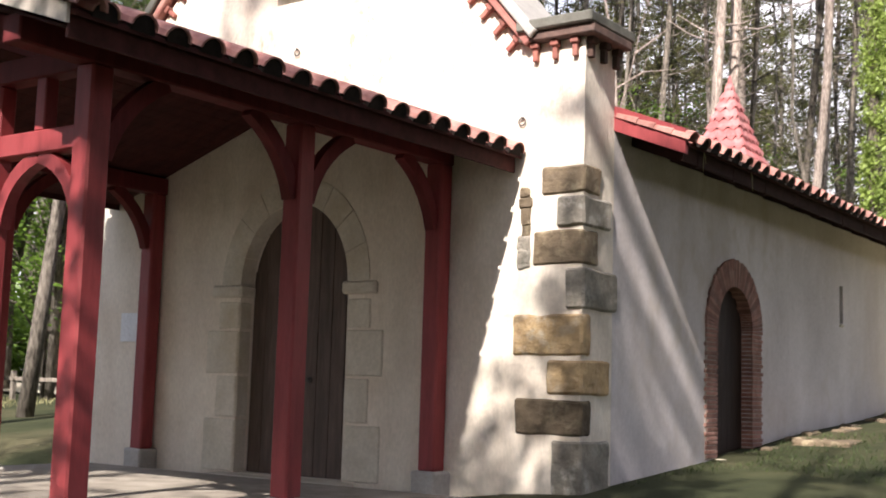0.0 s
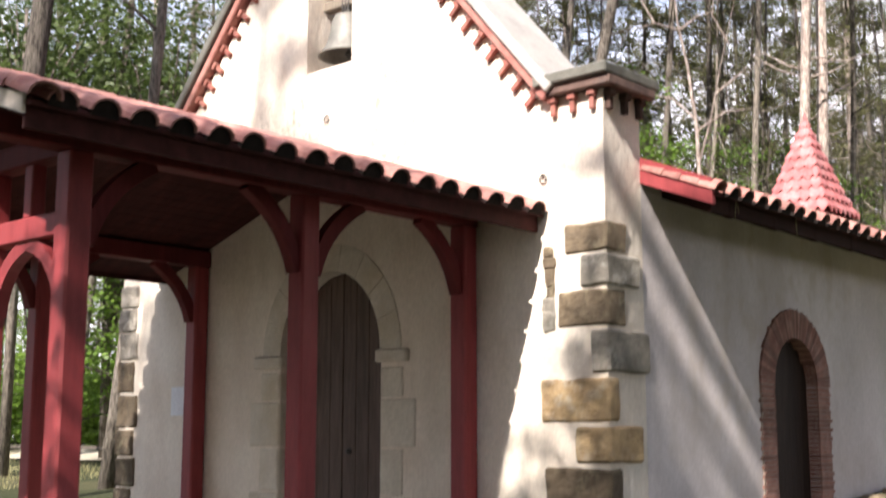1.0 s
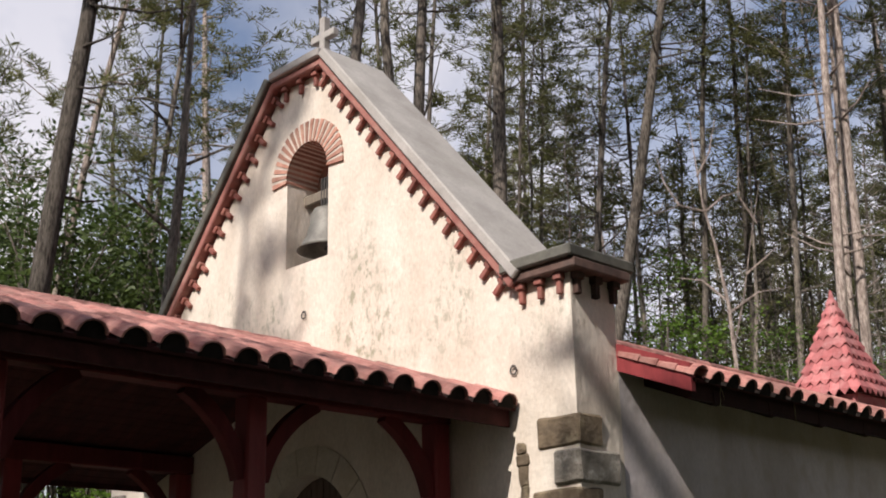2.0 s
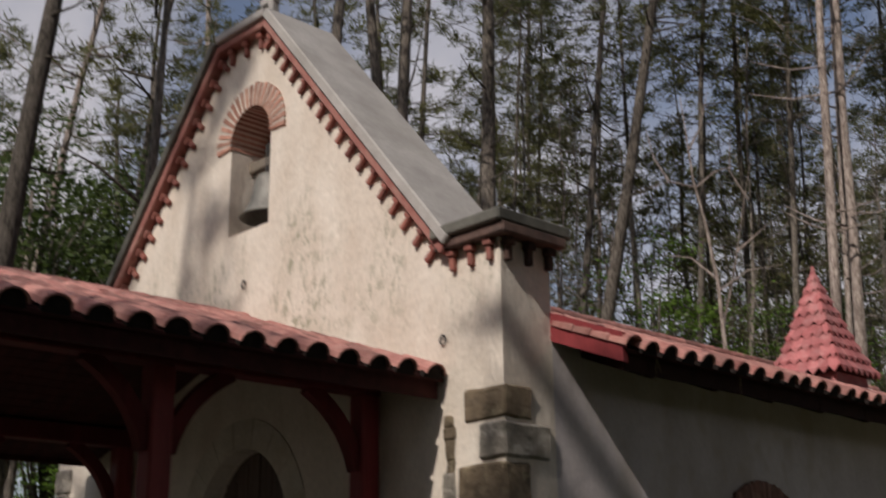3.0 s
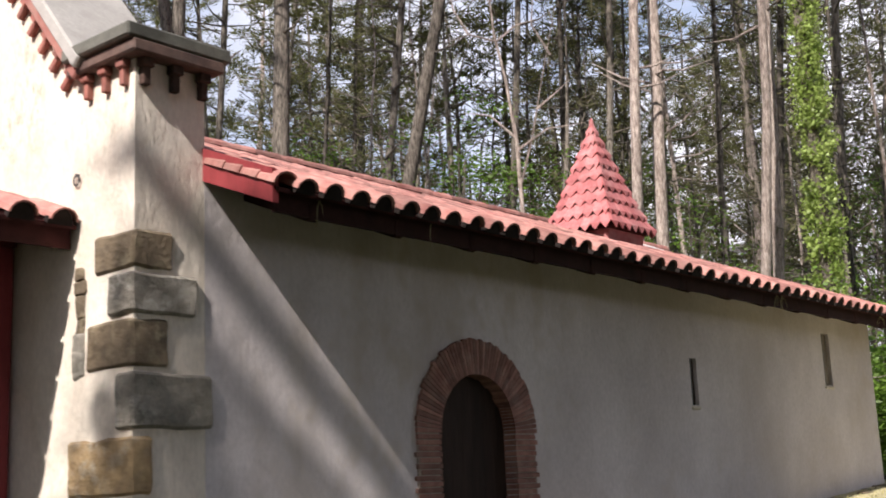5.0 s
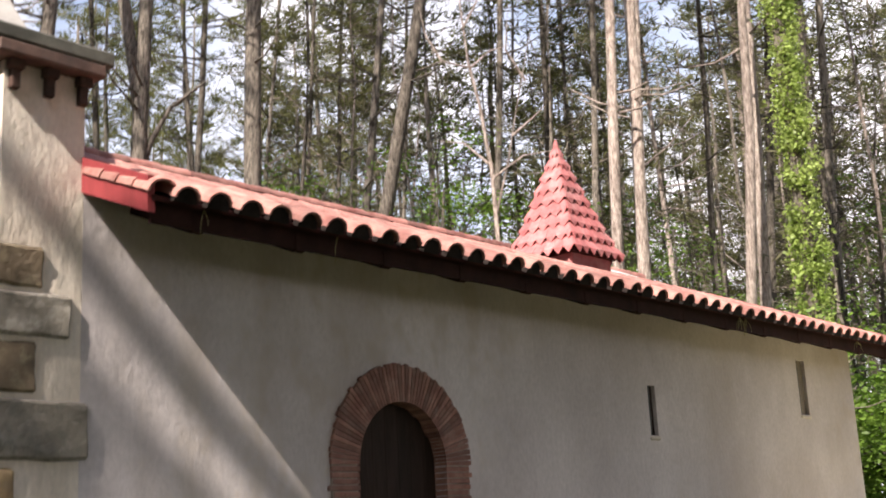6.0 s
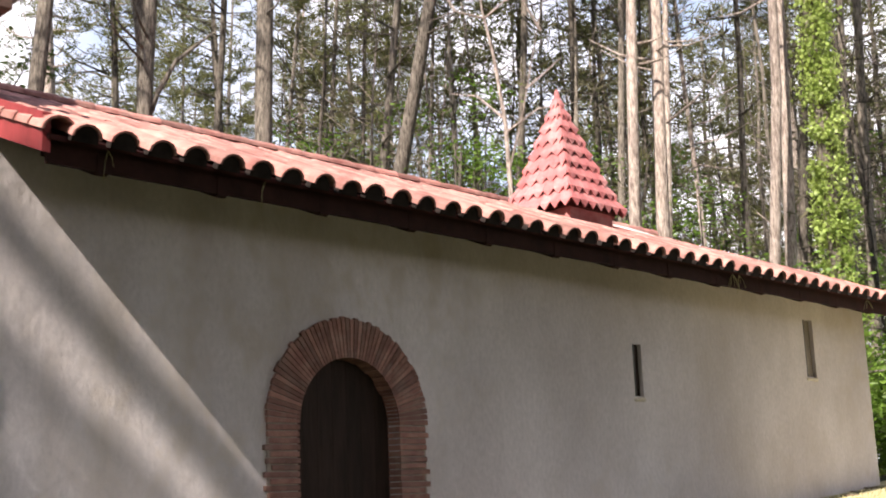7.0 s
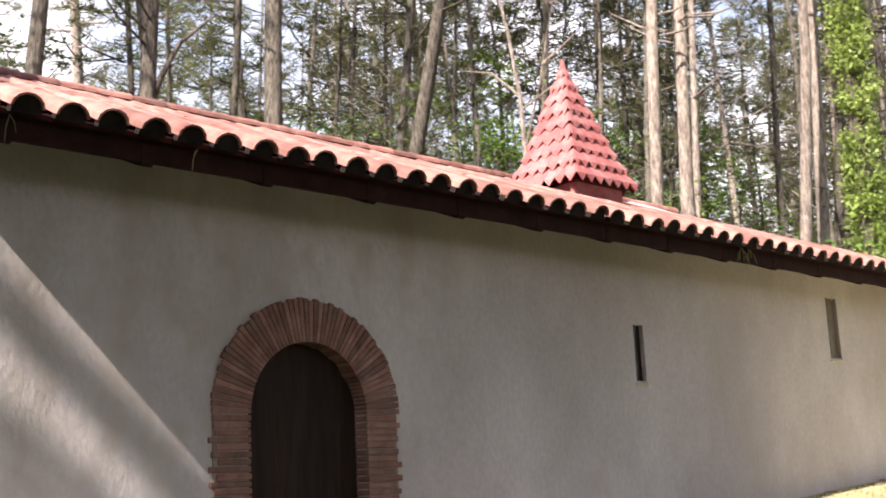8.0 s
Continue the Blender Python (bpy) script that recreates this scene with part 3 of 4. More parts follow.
part("mortar_bed", ring_backing(NICHE_C, NICHE_SPRING, NICHE_H + 0.004, NICHE_H + 0.262, on_front, (-0.018, 0.45)), PALE_MORTAR, niche)
part("soffit", ring_backing(NICHE_C, NICHE_SPRING, NICHE_H - 0.012, NICHE_H + 0.02, on_front, (0.455, DEPTH + 0.004)), NICHE_BRICK, niche)
bell = thing("bell", "grey weathered bell hanging on an iron yoke", "bell", at=(NICHE_C + 0.0, 0.31, 5.31))
part("body", lathe([(0.0, 0.52), (0.09, 0.525), (0.17, 0.50), (0.20, 0.44), (0.215, 0.32), (0.255, 0.17), (0.31, 0.06), (0.36, 0.0), (0.335, 0.0), (0.285, 0.08),
                    (0.21, 0.2), (0.18, 0.4), (0.0, 0.47)], 28), BRONZE, bell, smooth=True)
part("clapper", lathe([(0.0, 0.40), (0.015, 0.38), (0.015, 0.08), (0.05, 0.03), (0.0, -0.02)], 12), IRON, bell)
part("crown", box(-0.06, 0.06, -0.04, 0.04, 0.50, 0.62, 0.02), BRONZE, bell)
part("yoke", box(-0.415, 0.335, -0.06, 0.06, 0.62, 0.76, 0.02), SLIT_WOOD, bell, "weathered pale wooden yoke")
for x in (-0.05, 0.0, 0.05):
    part("strap", box(x - 0.012, x + 0.012, -0.066, 0.066, 0.56, 0.90, 0.004), IRON, bell)

# wall fittings on the gable and corner
for hx, hz in ((-3.80, 4.49), (-0.70, 3.34)):
    pin = thing("wall_hook", "small rusty iron ring fixed in the gable plaster", "hook", "iron rings on the gable", at=(hx, -0.02, hz))
    part("ring", tube([(0.038 * math.cos(a), 0, 0.038 * math.sin(a)) for a in [i * math.tau / 14 for i in range(15)]], [0.007] * 15, 6), IRON, pin)
    part("stem", box(-0.01, 0.01, -0.01, 0.03, 0.03, 0.05), IRON, pin)
note = thing("notice_sheet", "white paper notice fixed to the plaster wall", "notice", at=(-6.4, -0.008, 1.32))
part("sheet", box(-0.23, 0.23, -0.004, 0.006, -0.18, 0.18, 0.002), PAPER, note)


# ---- roofs ----
def half_tile(length, r0, r1, thick, seg=7):
    """A tapered canal tile, hollow side down; +x runs down the slope."""
    bm = bmesh.new()
    rows = []
    for x, r in ((0, r1), (length, r0)):
        for q in (r, r - thick):
            rows.append([bm.verts.new((x, q * math.cos(math.pi * k / seg), q * math.sin(math.pi * k / seg) * 0.85)) for k in range(seg + 1)])
    a, b, c, d = rows
    for k in range(seg):
        bm.faces.new((a[k], a[k + 1], c[k + 1], c[k]))
        bm.faces.new((b[k], d[k], d[k + 1], b[k + 1]))
        bm.faces.new((c[k], c[k + 1], d[k + 1], d[k]))
    for k in (0, seg):
        bm.faces.new((a[k], c[k], d[k], b[k]))
    return bm


def slope_matrix(origin, down):
    """Axes of a roof slope: x down the slope, z out of it."""
    down = Vector(down).normalized()
    side = Vector((0, 0, 1)).cross(down).normalized()
    up = down.cross(side)
    return Matrix.Translation(origin) @ Matrix((down, side, up)).transposed().to_4x4()


def tiled_slope(parent, origin, down, length, columns, pitch, exposure, single_rows, first, radius=0.10, seed=1):
    """Cover tiles in columns along the eave: the lowest rows as single tiles, those above joined; channel tiles joined."""
    rng = random.Random(seed)
    m = slope_matrix(origin, down)
    cover = mesh_of(half_tile(exposure + 0.07, radius, radius * 0.84, 0.016), "tile", TILE)
    v0 = [v.co.copy() for v in cover.vertices]
    f0 = [tuple(p.vertices) for p in cover.polygons]
    rows = int(length / exposure)
    jv, jf, cv, cf = [], [], [], []
    for r in range(rows):
        x = length - (r + 1) * exposure - 0.02
        for c in range(columns):
            y = first + c * pitch
            lift = 0.050 + rng.uniform(-0.006, 0.012)
            t = Matrix.Translation((x + rng.uniform(-0.012, 0.012), y + rng.uniform(-0.008, 0.008), lift)) @ Euler((0, 0.068, rng.uniform(-0.035, 0.035))).to_matrix().to_4x4()
            if r < single_rows:
                ob = part("tile", cover, None, parent)
                ob.matrix_basis = m @ t
            else:
                k = len(jv)
                jv += [m @ t @ v for v in v0]
                jf += [tuple(i + k for i in f) for f in f0]
            k = len(cv)
            flip = Matrix.Translation((x - (0.24 if r == 0 else 0.0), y + pitch / 2, 0.070)) @ Euler((math.pi, 0.0, 0)).to_matrix().to_4x4()
            cv += [m @ flip @ Vector((v.x, v.y * 0.95, v.z * 0.7)) for v in v0]
            cf += [tuple(i + k for i in f) for f in f0]
    # near-black plugs close the eave tiles, painting the shade of their hollows
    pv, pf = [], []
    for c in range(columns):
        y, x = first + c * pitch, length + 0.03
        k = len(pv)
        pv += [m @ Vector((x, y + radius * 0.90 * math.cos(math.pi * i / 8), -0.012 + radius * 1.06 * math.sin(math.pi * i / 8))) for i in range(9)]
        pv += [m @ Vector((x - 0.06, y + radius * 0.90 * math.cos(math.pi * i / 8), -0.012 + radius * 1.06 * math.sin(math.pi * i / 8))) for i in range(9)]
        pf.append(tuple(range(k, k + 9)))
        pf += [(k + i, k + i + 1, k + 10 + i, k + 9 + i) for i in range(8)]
    tagged(part("bedding", raw_mesh("bedding", pv, pf, HOLLOW_BLACK), None, parent), kind="stuff")
    if jv:
        tagged(part("cover_tiles", raw_mesh("cover_tiles", jv, jf, TILE_JOINED), None, parent), kind="stuff")
    tagged(part("channel_tiles", raw_mesh("channel_tiles", cv, cf, TILE_JOINED), None, parent), kind="stuff")


EAVE_X, R_SLOPE = 0.76, 0.39
RIDGE_Z = 3.42 - R_SLOPE * CX
roof = thing("roof", "long low roof of weathered red canal tiles", "roof", kind="structure")
ROOF_END = END + 0.8
for s in (1, -1):
    ex = EAVE_X if s == 1 else 2 * CX - EAVE_X
    tip, tz = ex + s * 0.05, 3.42 - R_SLOPE * (EAVE_X + 0.05)
    pts = [(CX, RIDGE_Z), (tip, tz), (tip, tz - 0.035), (CX, RIDGE_Z - 0.05)]
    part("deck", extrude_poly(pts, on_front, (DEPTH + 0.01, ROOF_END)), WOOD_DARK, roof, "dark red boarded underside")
run = math.hypot(EAVE_X - CX, R_SLOPE * (EAVE_X - CX))
tiled_slope(roof, (CX, 0, RIDGE_Z), (1, 0, -R_SLOPE), run + 0.08, 49, 0.27, 0.345, 6, 0.84, 0.105, 3)
tiled_slope(roof, (CX, ROOF_END, RIDGE_Z), (-1, 0, -R_SLOPE), run + 0.08, 49, 0.27, 0.345, 0, 0.2, 0.105, 4)
ridge_tile = mesh_of(half_tile(0.46, 0.12, 0.105, 0.018), "ridge_tile", TILE)
for i in range(33):
    ob = part("ridge_tile", ridge_tile, None, roof)
    ob.matrix_basis = Matrix.Translation((CX, DEPTH + 0.05 + i * 0.41, RIDGE_Z + 0.10)) @ Matrix.Rotation(radians(90), 4, 'Z')
verge_pts = [(0.004, 3.42 + 0.135), (EAVE_X + 0.02, 3.42 - R_SLOPE * EAVE_X + 0.12), (EAVE_X + 0.02, 2.995), (0.004, 3.30)]
part("verge_board", extrude_poly(verge_pts, on_front, (DEPTH - 0.02, DEPTH + 0.035)), WOOD_RED, roof, "red painted verge board")
for i in range(4):
    ob = part("verge_tile", ridge_tile, None, roof)
    ob.matrix_basis = slope_matrix((0.02 + i * 0.19, DEPTH + 0.07, 3.42 - R_SLOPE * (0.02 + i * 0.19) + 0.025), (1, 0, -R_SLOPE)) @ Matrix.Scale(0.55, 4, (1, 0, 0))
for i in range(15):
    y = 1.0 + i * 0.92
    tail = [(0.0, 3.365), (EAVE_X - 0.025, 3.065), (EAVE_X - 0.025, 2.935), (EAVE_X - 0.06, 2.925), (0.0, 3.21)]
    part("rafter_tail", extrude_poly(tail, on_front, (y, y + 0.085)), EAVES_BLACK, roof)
part("fascia", box(EAVE_X - 0.06, EAVE_X - 0.03, DEPTH + 0.04, ROOF_END, 2.945, 3.10), EAVES_BLACK, roof, "eaves board coloured near black for the shade under the tiles")

# ---- shingled turret on the roof ----
turret = thing("roof_turret", "small pyramid turret clad in red painted shingles", "turret", at=(-2.745, 10.30, 0))
part("base", box(-0.48, 0.48, -0.48, 0.48, 3.9, 4.66, 0.01), SHINGLE, turret, "red boarded base")
TZ0, TZ1, TH = 4.60, 6.36, 0.575
core = bmesh.new()
bmesh.ops.create_cone(core, segments=4, radius1=(TH - 0.035) * math.sqrt(2), radius2=0.02, depth=TZ1 - TZ0, cap_ends=True)
core.transform(Matrix.Translation((0, 0, (TZ0 + TZ1) / 2)) @ Matrix.Rotation(radians(45), 4, 'Z'))
for v in core.verts:
    if TZ0 + 0.1 < v.co.z < TZ1 - 0.1:
        v.co.x *= 0.9
part("core", core, WOOD_DARK, turret)
ROWS_T = 9
for r in range(ROWS_T):
    t0, t1 = r / ROWS_T, (r + 1.35) / ROWS_T
    flare = 0.05 * max(0.0, 1 - t0 * 5)
    half0 = TH * (1 - t0) + flare
    half1 = max(TH * (1 - t1), 0.01)
    z0, z1 = TZ0 + (TZ1 - TZ0) * t0 - flare * 0.6, min(TZ0 + (TZ1 - TZ0) * t1, TZ1 + 0.03)
    count = max(2, round(2 * half0 / 0.19))
    for face in range(4):
        rot = Matrix.Rotation(radians(90 * face), 4, 'Z')
        for c in range(count + (r % 2)):
            u0 = -1 + 2 * (c - 0.5 * (r % 2)) / count + 0.004
            u1 = u0 + 2 / count - 0.008
            u0, u1 = max(u0, -1), min(u1, 1)
            if u1 - u0 < 0.03:
                continue
            um = (u0 + u1) / 2
            lift = 0.026 + random.uniform(0, 0.008)
            tip = (z1 - z0) * 0.34
            pts = [(um * half0, half0 + lift, z0 - 0.0), (u1 * half0, half0 + lift - 0.01, z0 + tip), (u1 * half1, half1 + 0.006, z1), (u0 * half1, half1 + 0.006, z1), (u0 * half0, half0 + lift - 0.01, z0 + tip)]
            bm = bmesh.new()
            outer = [bm.verts.new((x, -y, z)) for x, y, z in pts]
            inner = [bm.verts.new((x, -y + 0.018, z)) for x, y, z in pts]
            bm.faces.new(outer)
            for i in range(5):
                bm.faces.new((outer[i], inner[i], inner[(i + 1) % 5], outer[(i + 1) % 5]))
            bm.transform(rot)
            part("shingle", bm, SHINGLE, turret)
part("finial", lathe([(0.0, TZ1 + 0.13), (0.03, TZ1 + 0.08), (0.055, TZ1 - 0.06), (0.075, TZ1 - 0.2), (0.0, TZ1 - 0.2)], 8), SHINGLE, turret)

# ---- porch ----
PC, P_EAVE, P_SLOPE, P_FRONT = -3.80, 3.03, 0.335, -5.38
P_LOW = 3.02
P_RIDGE = P_LOW + P_SLOPE * P_EAVE
slab = part("porch_floor", rough_block(-6.75, -0.95, -5.2, -0.32, -0.62, SILL - 0.004, 0.006, 90, 4), SLAB)
tagged(slab, "worn stone slab under the porch", "floor", kind="structure")
porch = thing("porch", "open timber porch painted red with braced posts", "porch", kind="structure")
PR, PL = -1.62, -5.98


def post(x, y, w=0.20, top=2.962, low=-0.16):
    ob = part("post", box(x - w / 2, x + w / 2, y - w / 2, y + w / 2, low, top, 0.018), WOOD_RED, porch, "red painted timber post")
    part("plinth", rough_block(x - 0.15, x + 0.15, y - 0.15, y + 0.15, SILL - 0.1, low + 0.004, 0.008, int(y * 10) + int(x * 7)), COPING, porch, "grey stone post base")
    return ob


for x in (PR, PL):
    for y in (-4.50, -2.25, -0.13):
        post(x, y, low=-0.16 if y > -1 else -0.31)
    part("plate_beam", box(x - 0.10, x + 0.10, P_FRONT + 0.15, -0.01, 2.96, 3.165, 0.012), WOOD_SHADED, porch)
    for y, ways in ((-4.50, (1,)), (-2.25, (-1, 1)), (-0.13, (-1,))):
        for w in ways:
            part("brace", curved_brace((x, y + w * 0.09, 2.28), (x, y + w * 0.66, 2.97), (x, y + w * 0.20, 2.72), 0.11, 0.13), WOOD_SHADED, porch)
for x in (-2.74, -4.86):
    post(x, -4.50, 0.15, 2.932, -0.31)
for x0, x1 in ((PR, -2.74), (-4.86, PL)):
    part("tie_beam", box(min(x0, x1), max(x0, x1), -4.58, -4.42, 2.34, 2.52, 0.012), WOOD_RED, porch)
    mid = (x0 + x1) / 2
    for p, s in ((x0, 1 if mid > x0 else -1), (x1, 1 if mid > x1 else -1)):
        part("brace", curved_brace((p + s * 0.08, -4.50, 1.80), (mid - s * 0.005, -4.50, 2.33), (p + s * 0.14, -4.50, 2.22), 0.10, 0.11), WOOD_RED, porch)
    part("strut", box(mid - 0.06, mid + 0.06, -4.56, -4.44, 2.52, 3.2, 0.01), WOOD_RED, porch)
part("cross_beam", box(PL, PR, -4.585, -4.415, 2.93, 3.12, 0.012), WOOD_SHADED, porch)
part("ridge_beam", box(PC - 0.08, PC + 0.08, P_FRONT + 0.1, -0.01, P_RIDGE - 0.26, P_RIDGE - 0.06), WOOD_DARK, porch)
part("king_post", box(PC - 0.08, PC + 0.08, -4.57, -4.43, 3.12, P_RIDGE - 0.26), WOOD_SHADED, porch)
boards_v, boards_f = [], []
for s in (1, -1):
    ex = PC + s * P_EAVE
    tip, tz = ex + s * 0.06, P_LOW - P_SLOPE * 0.06
    pts = [(PC, P_RIDGE), (tip, tz), (tip, tz - 0.035), (PC, P_RIDGE - 0.05)]
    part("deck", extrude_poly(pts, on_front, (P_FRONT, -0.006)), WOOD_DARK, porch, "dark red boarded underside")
    for k in range(19):
        # long boards side by side up the slope, with open joints
        for y0, y1 in ((P_FRONT + 0.12, -2.6), (-2.594, -0.012)):
            base = len(boards_v)
            for d in (k * 0.155 + 0.06, k * 0.155 + 0.209):
                for y in (y0, y1):
                    for drop in (0.115, 0.135):
                        boards_v.append((PC + s * d, y, P_RIDGE - P_SLOPE * d - drop))
            boards_f += [tuple(base + q for q in f) for f in ((0, 2, 6, 4), (1, 5, 7, 3), (0, 1, 3, 2), (4, 6, 7, 5), (0, 4, 5, 1), (2, 3, 7, 6))]
    part("fascia", box(min(ex - s * 0.035, ex - s * 0.008), max(ex - s * 0.035, ex - s * 0.008), P_FRONT, -0.01, P_LOW - 0.19, P_LOW + 0.02), WOOD_DARK, porch)
    barge = [(PC, P_RIDGE + 0.03), (ex, P_LOW + 0.03), (ex, P_LOW - 0.10), (PC, P_RIDGE - 0.10)]
    part("barge_board", extrude_poly(barge, on_front, (P_FRONT - 0.03, P_FRONT - 0.002)), PALE_MORTAR, porch, "pale weathered verge edge")
    rake = [(PC, P_RIDGE - 0.18), (ex - s * 0.81, P_LOW + 0.13), (ex - s * 0.81, P_LOW - 0.16), (PC, P_RIDGE - 0.44)]
    part("principal_rafter", extrude_poly(rake, on_front, (-4.56, -4.44)), WOOD_SHADED, porch)
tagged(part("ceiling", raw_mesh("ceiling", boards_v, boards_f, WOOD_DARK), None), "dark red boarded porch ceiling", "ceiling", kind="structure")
p_run = math.hypot(P_EAVE, P_SLOPE * P_EAVE) + 0.05
tiled_slope(porch, (PC, 0, P_RIDGE), (1, 0, -P_SLOPE), p_run, 17, 0.313, 0.36, 9, P_FRONT + 0.22, 0.118, 7)
tiled_slope(porch, (PC, 0, P_RIDGE), (-1, 0, -P_SLOPE), p_run, 16, 0.34, 0.36, 0, 0.12, 0.125, 8)
p_ridge = mesh_of(half_tile(0.46, 0.14, 0.125, 0.018), "ridge_tile", TILE)
for i in range(13):
    ob = part("ridge_tile", p_ridge, None, porch)
    ob.matrix_basis = Matrix.Translation((PC, P_FRONT + 0.02 + i * 0.41, P_RIDGE + 0.03)) @ Matrix.Rotation(radians(90), 4, 'Z')
verge = mesh_of(half_tile(0.43, 0.13, 0.11, 0.018), "verge_tile", TILE)
for s in (1, -1):
    for i in range(9):
        d = 0.02 + i * 0.345
        ob = part("verge_tile", verge, None, porch)
        ob.matrix_basis = slope_matrix((PC + s * d, P_FRONT + 0.05, P_RIDGE - P_SLOPE * d + 0.06), (s, 0, -P_SLOPE)) @ Euler((0, 0.05, 0)).to_matrix().to_4x4()
part("flashing", box(PC + P_EAVE - 0.35, PC + P_EAVE + 0.06, -0.12, -0.004, P_LOW + 0.02, P_LOW + 0.05), ZINC, porch, "grey zinc flashing")


# ---- forest ----
def quads_mesh(name, centres, axes_u, axes_v, material):
    """Many small leaf blades at once: centre plus and minus two half axes."""
    c, u, v = (np.asarray(a, dtype=float) for a in (centres, axes_u, axes_v))
    vs = np.stack([c - u, c + v, c + u, c - v], axis=1).reshape(-1, 3)
    n = len(c)
    me = bpy.data.meshes.new(name)
    me.vertices.add(4 * n)
    me.vertices.foreach_set("co", vs.ravel())
    me.loops.add(4 * n)
    me.loops.foreach_set("vertex_index", np.arange(4 * n))
    me.polygons.add(n)
    me.polygons.foreach_set("loop_start", np.arange(0, 4 * n, 4))
    me.materials.append(material)
    me.update(calc_edges=True)
    return me


def unit(rng, n):
    d = rng.normal(size=(n, 3))
    return d / np.linalg.norm(d, axis=1)[:, None]


def pine_parts(seed, height, radius, crown_from, branches=46, tufts=6, blades=11, lean=0.03, reach=2.6, blade=1.0, tilt=None):
    """Trunk with bare and live limbs, and a crown of needle tufts along them."""
    rng = np.random.default_rng(seed)
    steps = 9
    bend = rng.normal(size=(steps + 1, 2)).cumsum(axis=0) * 0.10
    ldir = rng.normal(size=2) * lean
    if tilt is not None:
        ldir, bend = tilt, bend * 0.35
    spine = [(float(bend[i][0] - bend[0][0] + ldir[0] * height * i / steps), float(bend[i][1] - bend[0][1] + ldir[1] * height * i / steps), height * i / steps) for i in range(steps + 1)]
    bm = tube(spine, [radius * (1.25 if i == 0 else 1 - 0.80 * (i / steps) ** 1.6) for i in range(steps + 1)], 9)

    def at(z):
        k = min(int(z / height * steps), steps - 1)
        f = z / height * steps - k
        return Vector(spine[k]).lerp(Vector(spine[k + 1]), f)

    centres, us, vs = [], [], []
    for b in range(branches):
        f = (b + rng.random()) / branches
        z = height * (crown_from + (0.99 - crown_from) * f)
        live = f > 0.12 or rng.random() < 0.4
        a = rng.random() * math.tau
        length = reach * (0.35 + 0.9 * math.sin(math.pi * min(1, 0.18 + 0.82 * f)) ** 0.8) * rng.uniform(0.55, 1.15)
        base = at(z)
        rise = rng.uniform(-0.15, 0.55)
        d = Vector((math.cos(a), math.sin(a), rise)).normalized()
        mid = base + d * length * 0.5 + Vector((0, 0, -0.06 * length))
        tip = base + d * length + Vector((0, 0, 0.14 * length))
        tube([base, mid, tip], [radius * 0.20, radius * 0.11, 0.012], 4, bm)
        if not live:
            continue
        for k in range(tufts):
            t = 0.35 + 0.65 * (k + rng.random()) / tufts
            p = base.lerp(mid, t * 2) if t < 0.5 else mid.lerp(tip, t * 2 - 1)
            off = rng.normal(size=3) * np.array([0.20, 0.20, 0.12]) * (0.5 + length * 0.22)
            c = np.array(p) + off
            n = blades
            dirs = unit(rng, n)
            dirs[:, 2] = np.abs(dirs[:, 2]) * 0.8
            size = rng.uniform(0.09, 0.19, size=(n, 1)) * blade
            centres.append(c + rng.normal(size=(n, 3)) * 0.075 * blade + dirs * size * 0.9)
            us.append(dirs * size)
            side = np.cross(dirs, unit(rng, n))
            vs.append(side / np.linalg.norm(side, axis=1)[:, None] * rng.uniform(0.012, 0.022, size=(n, 1)) * blade)
    return bm, (np.concatenate(centres), np.concatenate(us), np.concatenate(vs))


def leafy_parts(seed, height, radius, spread, clumps=60, leaves=34, leaf=0.09, middle=0.62, tall=0.40):
    rng = np.random.default_rng(seed)
    bm = tube([(0, 0, 0), (rng.normal() * 0.15, rng.normal() * 0.15, height * 0.35), (rng.normal() * 0.3, rng.normal() * 0.3, height * 0.8)], [radius, radius * 0.8, radius * 0.3], 7)
    centres, us, vs = [], [], []
    for c in range(clumps):
        d = unit(rng, 1)[0]
        r = rng.random() ** 0.4
        p = np.array((d[0] * spread * r, d[1] * spread * r, height * middle + d[2] * height * tall * r))
        if c % 3 == 0:
            tube([(0, 0, height * rng.uniform(0.2, 0.5)), tuple(p * np.array((0.5, 0.5, 0.9))), tuple(p)], [radius * 0.4, radius * 0.22, 0.01], 4, bm)
        q = p + rng.normal(size=(leaves, 3)) * np.array((0.42, 0.42, 0.22)) * spread * 0.36
        u = unit(rng, leaves) * np.array((1, 1, 0.5))
        v = np.cross(u, unit(rng, leaves))
        centres.append(q)
        us.append(u * leaf * rng.uniform(0.7, 1.4, size=(leaves, 1)))
        vs.append(v * leaf * 0.6)
    return bm, (np.concatenate(centres), np.concatenate(us), np.concatenate(vs))


def tree_thing(name, label, made, bark, foliage, at, group, turn=0.0, size=1.0, crown="crown"):
    trunk, leaves = made
    ob = thing(name, label, "tree", group)
    part("trunk", trunk, bark, ob, smooth=True)
    part(crown, quads_mesh(crown, *leaves, foliage), None, ob)
    ob.matrix_basis = pose(at[0], at[1], ground_z(*at) - 0.1, 0, 0, turn) @ Matrix.Scale(size, 4)
    return ob


def again(ob, x, y, turn, size, lean=0.0):
    m = pose(x, y, ground_z(x, y) - 0.1, lean * math.cos(turn), lean * math.sin(turn), turn)
    c = copy_thing(ob, m)
    c.matrix_basis = m @ Matrix.Scale(size, 4)
    return c


